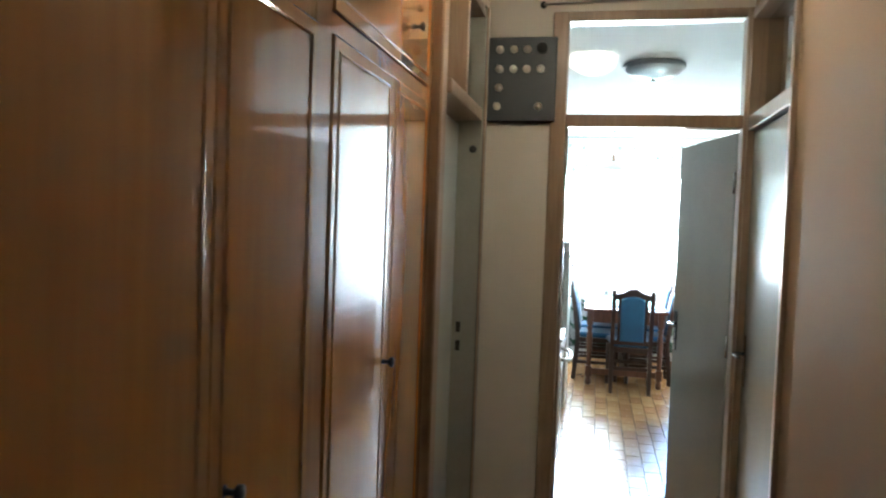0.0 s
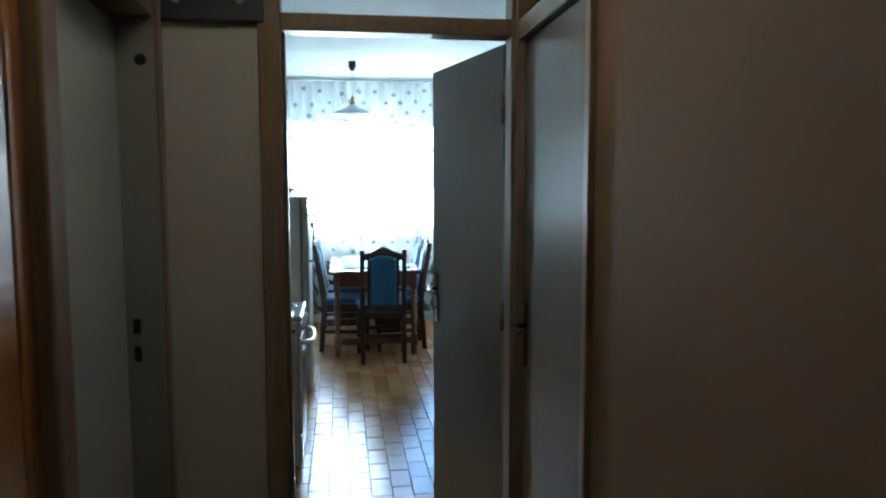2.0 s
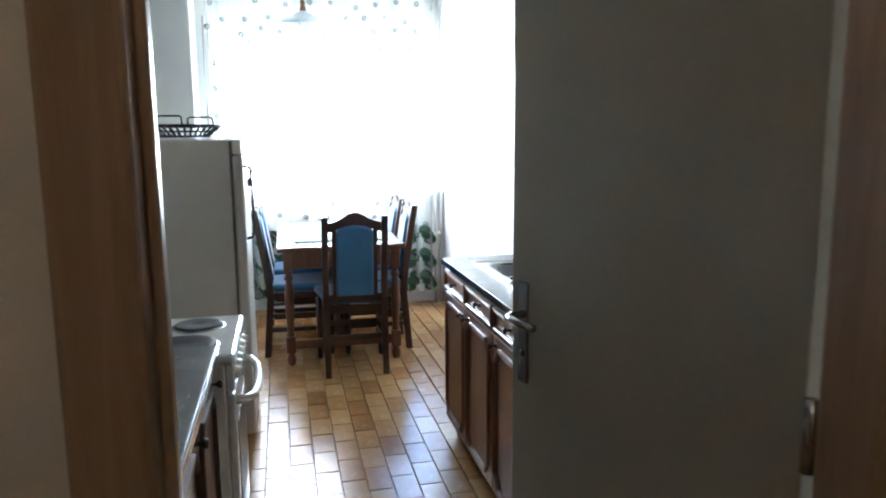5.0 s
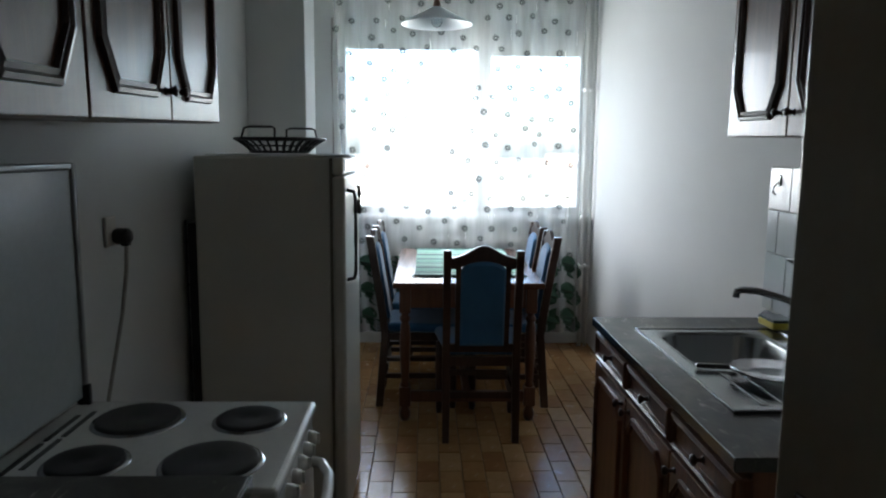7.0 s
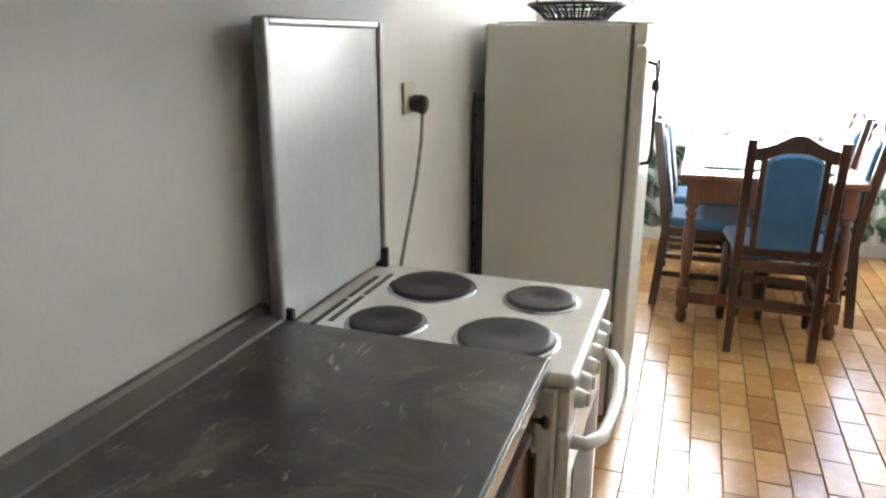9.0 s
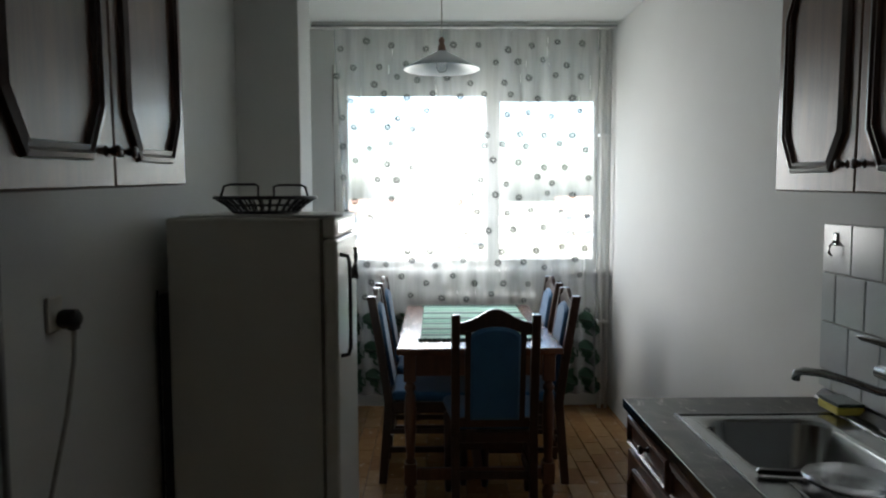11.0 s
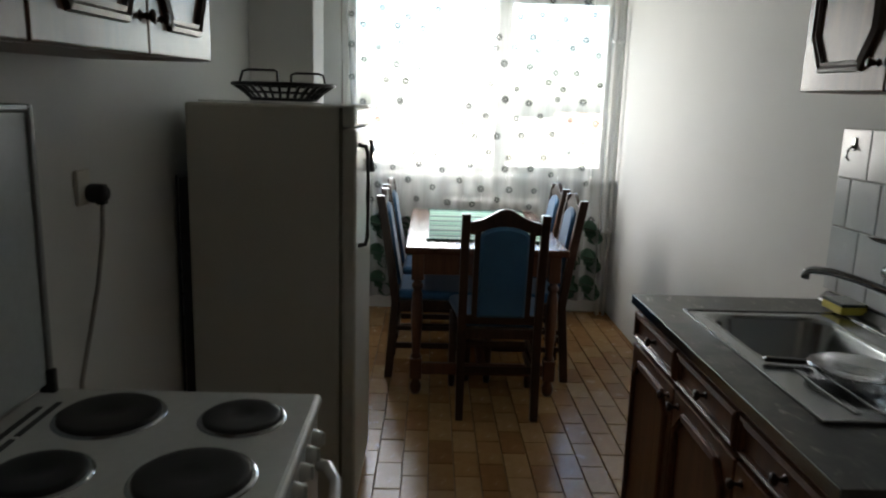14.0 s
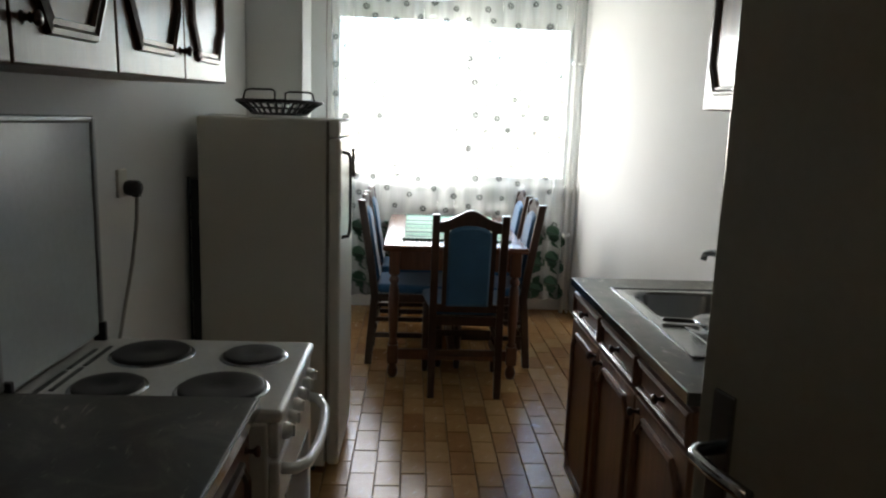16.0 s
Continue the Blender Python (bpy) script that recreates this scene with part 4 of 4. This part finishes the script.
loops = [loop(hx0 - 0.004, hx1 + 0.004, hy0 - 0.004, hy1 + 0.004, 0.004, 0.0045), loop(hx0 + 0.004, hx1 - 0.004, hy0 + 0.004, hy1 - 0.004, 0.085, 0.0045), loop(hx0 + 0.012, hx1 - 0.012, hy0 + 0.012, hy1 - 0.012, 0.08, -0.008), loop(hx0 + 0.025, hx1 - 0.025, hy0 + 0.025, hy1 - 0.025, 0.075, -0.125), loop(hx0 + 0.055, hx1 - 0.055, hy0 + 0.055, hy1 - 0.055, 0.06, -0.15)]
rings = [[bm.verts.new(p) for p in lp] for lp in loops]
for a, c in zip(rings, rings[1:]):
    for i in range(len(a)):
        j = (i + 1) % len(a)
        f = bm.faces.new((a[i], a[j], c[j], c[i]))
        f.smooth = True
bm.faces.new(rings[-1])
me = bpy.data.meshes.new("bowl")
bm.to_mesh(me)
bm.free()
me.materials.append(STEEL)
ob = new("bowl", me)
ob.parent = SK2
b = Build()
for i in range(6):
    x = 0.085 + i * 0.055
    b.box((x, 0.045, 0.003), (x + 0.018, 0.29, 0.0075), STEEL, 0.003)
b.done("drainer", SK2, "raised drainer ribs")

FC = thing("wall_mixer_tap", (XR, 5.985, 1.035), "chrome wall mixer tap with a long spout", "tap")
b = Build()
for y in (-0.075, 0.075):
    b.lathe([(0.032, 0.012), (0.030, 0.022), (0.014, 0.026), (0.014, 0.065), (0, 0.065)], CHROME, (0, y, 0), 18, pose(0, 0, 0, 0, -90))
b.cyl((-0.062, -0.10, 0), (-0.062, 0.10, 0), 0.019, CHROME, 18)
b.lathe([(0, -0.045), (0.015, -0.045), (0.020, -0.03), (0.024, -0.015), (0.025, 0.045), (0.021, 0.058), (0, 0.060)], CHROME, (-0.062, 0, 0), 20)
b.done("body", FC)
b = Build()
b.prism([(-0.022, 0.052), (0.026, 0.050), (0.030, 0.070), (0.010, 0.084), (-0.045, 0.100), (-0.098, 0.108), (-0.112, 0.106), (-0.098, 0.097), (-0.045, 0.082)], 0.026, CHROME, Matrix.Translation((-0.062, 0, 0)) @ pose(0, 0, 0, 0, 0, -25) @ Matrix.Translation((0, -0.013, 0)), 0.004)
b.done("lever", FC)
b = Build()
b.tube([(-0.062, 0.0, -0.018), (-0.075, 0.005, -0.034), (-0.11, 0.02, -0.032), (-0.17, 0.05, -0.012), (-0.22, 0.085, 0.0), (-0.258, 0.11, 0.0), (-0.272, 0.118, -0.006), (-0.275, 0.120, -0.026)], 0.011, CHROME, 12)
b.done("spout", FC)

b = Build()
b.box((1.585, 6.215, 0.8735), (1.665, 6.325, 0.898), SPONGE_Y, 0.006)
b.box((1.586, 6.216, 0.8975), (1.664, 6.324, 0.907), SPONGE_G, 0.003)
tagged(b.done("sponge"), "yellow sponge with a dark scouring side by the sink", "sponge")
b = Build()
b.lathe([(0, 0.0), (0.045, 0.0), (0.052, 0.006), (0.100, 0.022), (0.102, 0.025), (0.050, 0.010), (0, 0.006)], CLEAR, (1.335, 5.71, 0.8725), 36)
tagged(b.done("glass_plate"), "clear glass plate lying on the drainer", "plate")
b = Build()
b.prism([(0, 0), (0.10, 0.0), (0.11, 0.006), (0.10, 0.012), (0.0, 0.012), (-0.006, 0.006)], 0.016, BLACK, Matrix.Translation((1.175, 5.80, 0.873)) @ pose(0, 0, 0, 0, 0, -10), 0.002)
tagged(b.done("knife"), "black handled knife lying on the drainer", "knife")
TG = thing("tea_glass", (1.425, 5.60, 0.8725), "clear glass cup half full of dark red tea", "glass")
b = Build()
b.lathe([(0, 0), (0.030, 0), (0.033, 0.004), (0.0335, 0.0098), (0, 0.0098)], CLEAR, seg=28)
b.lathe([(0.0378, 0.0885), (0.040, 0.115), (0.0382, 0.115), (0.0360, 0.0885), (0.0378, 0.0885)], CLEAR, seg=28)
b.tube([(0.038, 0, 0.095), (0.062, 0, 0.09), (0.066, 0, 0.055), (0.0365, 0, 0.03)], 0.004, CLEAR, 8)
b.done("cup", TG)
b = Build()
b.lathe([(0, 0.010), (0.0335, 0.010), (0.0360, 0.052), (0, 0.052)], TEA, seg=28)
b.lathe([(0, 0.0525), (0.0360, 0.0525), (0.0378, 0.088), (0, 0.088)], AMBER, seg=28)
b.done("tea", TG, "red tea, amber towards the top")

wall_unit(5.53, XR, 0.238, FACE_W, (0.405, 0.40), 1.495, 2.12, (0.37, 0.035), "wall cabinets over the sink", 1.1)
HK = Build()
HK.box((XR - 0.021, 6.385, 1.345), (XR - 0.014, 6.405, 1.385), STEEL, 0.003)
HK.tube([(XR - 0.02, 6.395, 1.36), (XR - 0.035, 6.395, 1.345), (XR - 0.038, 6.395, 1.325), (XR - 0.028, 6.395, 1.315)], 0.004, STEEL)
tagged(HK.done("wall_hook"), "small metal hook stuck on a tile", "hook")

# ---- dining table and chairs ----
DT = thing("dining_table", (0.6615, 8.31, 0), "reddish brown wooden dining table with turned legs", "table")
TW, TL = 0.807 / 2, 1.36 / 2
b = Build()
b.box((-TW, -TL, 0.735), (TW, TL, 0.768), TABLEWOOD, 0.008, 3)
b.done("top", DT)
b = Build()
ix, iy = TW - 0.065, TL - 0.05
for x in (-ix, ix):
    b.box((x - 0.012, -iy + 0.03, 0.625), (x + 0.012, iy - 0.03, 0.734), LEGWOOD, 0.003)
for y in (-iy, iy):
    b.box((-ix + 0.03, y - 0.012, 0.625), (ix - 0.03, y + 0.012, 0.734), LEGWOOD, 0.003)
b.done("apron", DT)
for x in (-ix, ix):
    for y in (-iy, iy):
        b = Build()
        b.box((x - 0.03, y - 0.03, 0.60), (x + 0.03, y + 0.03, 0.7345), LEGWOOD, 0.004)
        b.box((x - 0.03, y - 0.03, 0.085), (x + 0.03, y + 0.03, 0.19), LEGWOOD, 0.004)
        b.lathe([(0.020, 0.188), (0.028, 0.20), (0.019, 0.215), (0.022, 0.25), (0.028, 0.36), (0.030, 0.46), (0.025, 0.525), (0.019, 0.545), (0.028, 0.56), (0.028, 0.575), (0.019, 0.585), (0.026, 0.602)], LEGWOOD, (x, y, 0), 18)
        b.lathe([(0, 0), (0.020, 0), (0.028, 0.02), (0.030, 0.045), (0.020, 0.070), (0.026, 0.088)], LEGWOOD, (x, y, 0), 18)
        b.done("leg", DT)
b = Build()
for y in (-iy, iy):
    b.box((-ix + 0.03, y - 0.014, 0.105), (ix - 0.03, y + 0.014, 0.165), LEGWOOD, 0.004)
b.box((-0.02, -iy + 0.014, 0.11), (0.02, iy - 0.014, 0.16), LEGWOOD, 0.004)
b.done("stretcher", DT)

RN = thing("table_runner", (0.675, 8.38, 0.769), "green striped woven table runner with frilled edge", "table runner")
b = Build()
rng = random.Random(9)
y, k = -0.54, 0
while y < 0.54:
    w = rng.choice((0.03, 0.05, 0.07, 0.022))
    y2 = min(0.54, y + w)
    b.box((-0.305 + rng.uniform(0, 0.006), y, 0.0), (0.305 - rng.uniform(0, 0.006), y2, 0.004 + 0.0006 * (k % 2)), (GREEN, GREENPALE, GREEN, GREENDARK, GREENPALE)[k % 5])
    y, k = y2, k + 1
b.done("cloth", RN)
b = Build()
for y in (-0.552, 0.552):
    for i in range(26):
        x = -0.305 + 0.61 * i / 25
        b.lathe([(0.015, 0.001), (0.012, 0.009), (0.004, 0.012), (0.0, 0.010)], GREENDARK, (x, y + 0.006 * math.sin(i * 2.1), 0), 7)
tagged(b.done("fringe", RN, "dark frilled fringe"), kind="stuff")


def make_chair(m):
    """Chair facing +y; origin on the floor under the middle of the back legs' line."""
    c = new("dining_chair")
    c.empty_display_size = 0.1
    c.matrix_basis = m
    tagged(c, "dark wooden dining chair with blue upholstered seat and back", "chair", "chairs round the table")
    hw = 0.176
    lean = lambda z: -0.085 * max(0.0, (z - 0.42) / 0.56) ** 1.15
    for x in (-hw, hw):
        p = Build()
        bm = bmesh.new()
        rings = []
        for z in (0.0, 0.20, 0.42, 0.55, 0.70, 0.85, 0.985):
            y = lean(z) + (0.0 if z > 0.3 else -0.035 * (1 - z / 0.42))
            hwx, hwy = (0.017, 0.021) if z < 0.1 else (0.019, 0.022)
            rings.append([bm.verts.new((x + u * hwx, y + v * hwy, z)) for u, v in ((-1, -1), (1, -1), (1, 1), (-1, 1))])
        for a, d in zip(rings, rings[1:]):
            for k in range(4):
                bm.faces.new((a[k], a[(k + 1) % 4], d[(k + 1) % 4], d[k]))
        bm.faces.new(rings[0][::-1])
        bm.faces.new(rings[-1])
        bmesh.ops.bevel(bm, geom=[e for e in bm.edges], offset=0.003, segments=1, affect="EDGES")
        p._merge(bm, CHAIRWOOD)
        p.done("back_leg", c)
    for x in (-hw, hw):
        p = Build()
        p.lathe([(0, 0), (0.016, 0), (0.019, 0.03), (0.022, 0.30), (0.022, 0.41), (0, 0.41)], CHAIRWOOD, (x * 1.14, 0.385, 0), 12)
        p.done("front_leg", c)
    p = Build()
    p.box((-hw + 0.01, 0.0, 0.385), (hw - 0.01, 0.022, 0.435), CHAIRWOOD, 0.003)
    p.box((-hw - 0.034, 0.372, 0.385), (hw + 0.034, 0.40, 0.435), CHAIRWOOD, 0.003)
    for x in (-hw, hw):
        p.box((x - 0.011, 0.01, 0.387), (x + 0.011, 0.385, 0.433), CHAIRWOOD, 0.003)
        p.box((x - 0.009, 0.0, 0.165), (x + 0.009, 0.385, 0.195), CHAIRWOOD, 0.003)
        p.box((x - 0.009, 0.0, 0.265), (x + 0.009, 0.385, 0.29), CHAIRWOOD, 0.003)
    p.box((-hw, 0.0, 0.215), (hw, 0.016, 0.25), CHAIRWOOD, 0.003)
    p.box((-hw, 0.375, 0.215), (hw, 0.391, 0.25), CHAIRWOOD, 0.003)
    p.done("frame", c)
    p = Build()
    p.box((-0.180, 0.012, 0.436), (0.180, 0.425, 0.49), BLUE, 0.024, 4)
    for v in p.bm.verts:
        v.co.x *= 1 + 0.28 * (v.co.y - 0.012) / 0.413
    p.done("seat", c, "blue upholstered seat")
    # back: arched crest, lower rail, side stiles, pad
    p = Build()
    ang = pose(0, lean(0.90) - 0.012, 0, 0, 0, 0)
    ogee = lambda u: 0.948 + 0.060 * max(0.0, math.cos(u * math.pi / 2)) ** 1.7 - 0.008 * math.sin(math.pi * abs(u)) ** 2
    crest = [(-0.160, 0.893)] + [(-0.160 + 0.32 * i / 24, ogee((i - 12) / 12)) for i in range(25)] + [(0.160, 0.893)]
    under = [(0.122 - 0.244 * i / 14, 0.893 + 0.034 * max(0.0, math.cos((i - 7) / 7 * math.pi / 2)) ** 0.7) for i in range(15)]
    p.prism(crest + under, 0.022, CHAIRWOOD, ang, 0.002)
    p.done("crest", c, "arched dark wooden crest rail")
    p = Build()
    p.box((-0.16, lean(0.5) - 0.010, 0.462), (0.16, lean(0.5) + 0.012, 0.505), CHAIRWOOD, 0.003)
    p.done("lower_rail", c)
    p = Build()
    bm = bmesh.new()
    outl = [(-0.110, 0.497), (0.110, 0.497), (0.110, 0.875)] + [(0.110 * math.cos(radians(a)), 0.885 + 0.046 * math.sin(radians(a))) for a in range(10, 180, 16)] + [(-0.110, 0.875)]
    front = [bm.verts.new((x, lean(z) + 0.020, z)) for x, z in outl]
    mid = [bm.verts.new((x * 0.9, lean(z) + 0.034, 0.70 + (z - 0.70) * 0.94)) for x, z in outl]
    back = [bm.verts.new((x, lean(z) - 0.014, z)) for x, z in outl]
    mid2 = [bm.verts.new((x * 0.9, lean(z) - 0.024, 0.70 + (z - 0.70) * 0.94)) for x, z in outl]
    n = len(outl)
    for a, d in ((mid, front), (front, back), (back, mid2)):
        for i in range(n):
            j = (i + 1) % n
            bm.faces.new((a[i], a[j], d[j], d[i])).smooth = True
    bm.faces.new(mid)
    bm.faces.new(mid2[::-1])
    bmesh.ops.recalc_face_normals(bm, faces=bm.faces[:])
    p._merge(bm, BLUE)
    p.done("back_pad", c, "blue upholstered back panel")
    for x in (-0.121, 0.121):
        p = Build()
        for z0, z1 in ((0.49, 0.66), (0.66, 0.80), (0.80, 0.908)):
            bm = bmesh.new()
            vs = []
            for z in (z0, z1):
                vs.append([bm.verts.new((x + u * 0.013, lean(z) + v * 0.012, z)) for u, v in ((-1, -1), (1, -1), (1, 1), (-1, 1))])
            for k in range(4):
                bm.faces.new((vs[0][k], vs[0][(k + 1) % 4], vs[1][(k + 1) % 4], vs[1][k]))
            bm.faces.new(vs[0][::-1])
            bm.faces.new(vs[1])
            p._merge(bm, CHAIRWOOD)
        p.done("stile", c)
    return c


chair = make_chair(pose(0.712, 7.405, 0))
for x, y, rz in ((0.205, 8.07, -90), (0.205, 8.62, -91), (1.085, 8.05, 90), (1.09, 8.60, 91)):
    copy_thing(chair, pose(x, y, 0, 0, 0, rz))

# ---- lamps of the kitchen ----
PL = thing("pendant_lamp", (0.487, 8.05, H), "blue-grey enamel pendant lamp with a wooden neck", "pendant lamp")
b = Build()
b.lathe([(0, 0), (0.034, -0.001), (0.036, -0.045), (0.020, -0.085), (0, -0.09)], BLACK, seg=20)
b.done("ceiling_rose", PL, "black ceiling rose")
b = Build()
b.tube([(0, 0, -0.08), (0.001, 0, -0.20), (0, 0, -0.33)], 0.003, CORDGREY)
b.done("cord", PL)
b = Build()
b.lathe([(0, -0.315), (0.010, -0.317), (0.018, -0.335), (0.012, -0.35), (0.020, -0.365), (0.022, -0.385), (0.03, -0.40), (0, -0.40)], LEGWOOD, seg=20)
b.done("neck", PL, "turned wooden neck")
b = Build()
b.lathe([(0.028, -0.390), (0.055, -0.405), (0.12, -0.440), (0.196, -0.478), (0.200, -0.484), (0.194, -0.483), (0.115, -0.446), (0.045, -0.41), (0.02, -0.40)], SHADEPAINT, seg=40)
b.done("shade", PL, "shallow blue-grey enamel shade")
b = Build()
b.lathe([(0, -0.40), (0.013, -0.402), (0.015, -0.425), (0.028, -0.455), (0.030, -0.475), (0.018, -0.496), (0, -0.500)], FROST, seg=20)
b.done("bulb", PL)

CL = thing("ceiling_lamp", (0.665, 5.28, H), "unlit glass dome ceiling lamp with a dark rim", "ceiling lamp")
b = Build()
b.lathe([(0, -0.001), (0.195, -0.001), (0.20, -0.012), (0.195, -0.030), (0.18, -0.032)], GREYMETAL, seg=40)
b.done("base", CL)
b = Build()
b.lathe([(0.185, -0.030), (0.165, -0.058), (0.12, -0.082), (0.06, -0.094), (0, -0.097)], FROST, seg=40)
b.lathe([(0.012, -0.094), (0.012, -0.108), (0, -0.112)], CHROME, seg=14)
b.done("dome", CL, "frosted glass dome")

# ---- outside ----
b = Build()
b.box((-900, -900, -7.2), (900, 900, -7.0), GROUNDMAT)
structure(b.done("ground"), "dull green open ground far below", "ground")



def town_house(x, y, w, d, h, rows, cols, rz):
    """Pale block with a pitched roof and rows of framed windows on the face towards the kitchen."""
    hs = thing("house", (x, y, -7.0), "pale plastered house with rows of windows and a tiled roof", "house", "houses across the open ground", rz=rz)
    p = Build()
    p.box((-w / 2, -d / 2, 0), (w / 2, d / 2, h), HOUSEWALL, 0.03)
    p.done("wall", hs)
    p = Build()
    p.prism([(-d / 2 - 0.5, h), (d / 2 + 0.5, h), (0, h + d * 0.24)], w + 0.8, ROOFTILE, pose(w / 2 + 0.4, 0, 0, 0, 0, 90))
    p.done("roof", hs)
    for r in range(rows):
        for c in range(cols):
            cx, cz = -w / 2 + w * (c + 0.5) / cols, 1.0 + r * 2.8
            q = Build()
            q.box((cx - 0.65, -d / 2 - 0.06, cz), (cx + 0.65, -d / 2 - 0.01, cz + 1.4), WINPAINT, 0.02)
            q.box((cx - 0.55, -d / 2 - 0.08, cz + 0.1), (cx - 0.04, -d / 2 - 0.055, cz + 1.3), DARKPANE)
            q.box((cx + 0.04, -d / 2 - 0.08, cz + 0.1), (cx + 0.55, -d / 2 - 0.055, cz + 1.3), DARKPANE)
            q.done("window", hs)


town_house(-6.0, 125.0, 24.0, 9.0, 5.6, 2, 7, 4)
town_house(33.0, 135.0, 20.0, 9.0, 6.0, 2, 6, -6)

# ---- tiles ----
TWD, TLN, GAP = 0.1047, 0.2067, 0.0032


def tile_mesh(name, sx, sy, sz, mat, bev=0.0035):
    t = Build()
    t.box((-sx / 2, -sy / 2, -sz), (sx / 2, sy / 2, 0), mat, bev, 1)
    ob = t.done(name)
    me = ob.data
    bpy.data.objects.remove(ob)
    return me


full = tile_mesh("floor_tile", TWD - GAP, TLN - GAP, 0.010, FLOORTILE, 0.002)
rng = random.Random(2)
near, far = 0, Build()
tones = []
for col in range(-7, 15):
    x = 0.185 + TWD * (col + 0.5)
    xa, xb = max(x - TWD / 2 + GAP / 2, XL + 0.001), min(x + TWD / 2 - GAP / 2, XR - 0.001)
    if xb - xa < 0.012:
        continue
    for k in range(-18, 13):
        y = 7.143 + TLN * (k + (0.0 if col % 2 else 0.5))
        ya, yb = max(y - TLN / 2 + GAP / 2, YP1 + 0.002), min(y + TLN / 2 - GAP / 2, YF - 0.001)
        if yb - ya < 0.015:
            continue
        whole = yb - ya > TLN - GAP - 0.002 and xb - xa > TWD - GAP - 0.002
        dz = rng.uniform(-0.0008, 0.0008)
        if whole and 0.16 < x < 1.06 and 4.6 < y < 8.0 and near < 300:
            o = new("tile", full)
            o.parent = floor
            o.matrix_basis = pose(x, y, dz, rng.uniform(-0.25, 0.25), rng.uniform(-0.3, 0.3), rng.uniform(-0.2, 0.2))
            near += 1
        else:
            n0 = len(far.bm.faces)
            far.box((xa, ya, -0.010), (xb, yb, dz), FLOORTILE, 0.002, 1)
            tones.append((n0, len(far.bm.faces), rng.random()))
rest = far.done("tiles_rest", floor)
att = rest.data.attributes.new("tone", "FLOAT", "FACE")
for a, c, v in tones:
    for i in range(a, c):
        att.data[i].value = v
tagged(rest, kind="stuff")

# splashback behind the tap: half-bond rows of square tiles
b = Build()
b.box((XR - 0.008, 5.25, 0.90), (XR + 0.001, 6.468, 1.412), GROUTW)
splash = structure(b.done("splashback"), "pale grey-white wall tiles behind the sink", "tiles")
T = 0.1525
wt = tile_mesh("wall_tile", 0.008, T - 0.004, T - 0.004, WALLTILE, 0.002)
for rowi in range(4):
    top = 1.412 - rowi * T - 0.002
    y1 = 6.468 if rowi % 2 == 0 else 6.468 + T / 2
    while y1 > 5.25 + T:
        ya, yb = y1 - T + 0.002, min(y1 - 0.002, 6.467)
        zb = max(top - T + 0.004, 0.901)
        if yb - ya > T - 0.006 and zb == top - T + 0.004:
            o = new("tile", wt)
            o.parent = splash
            o.matrix_basis = pose(XR - 0.0115, (ya + yb) / 2, top)
        else:
            t = Build()
            t.box((XR - 0.0155, ya, zb), (XR - 0.0075, yb, top), WALLTILE, 0.002, 1)
            o = t.done("tile", splash)
        y1 -= T
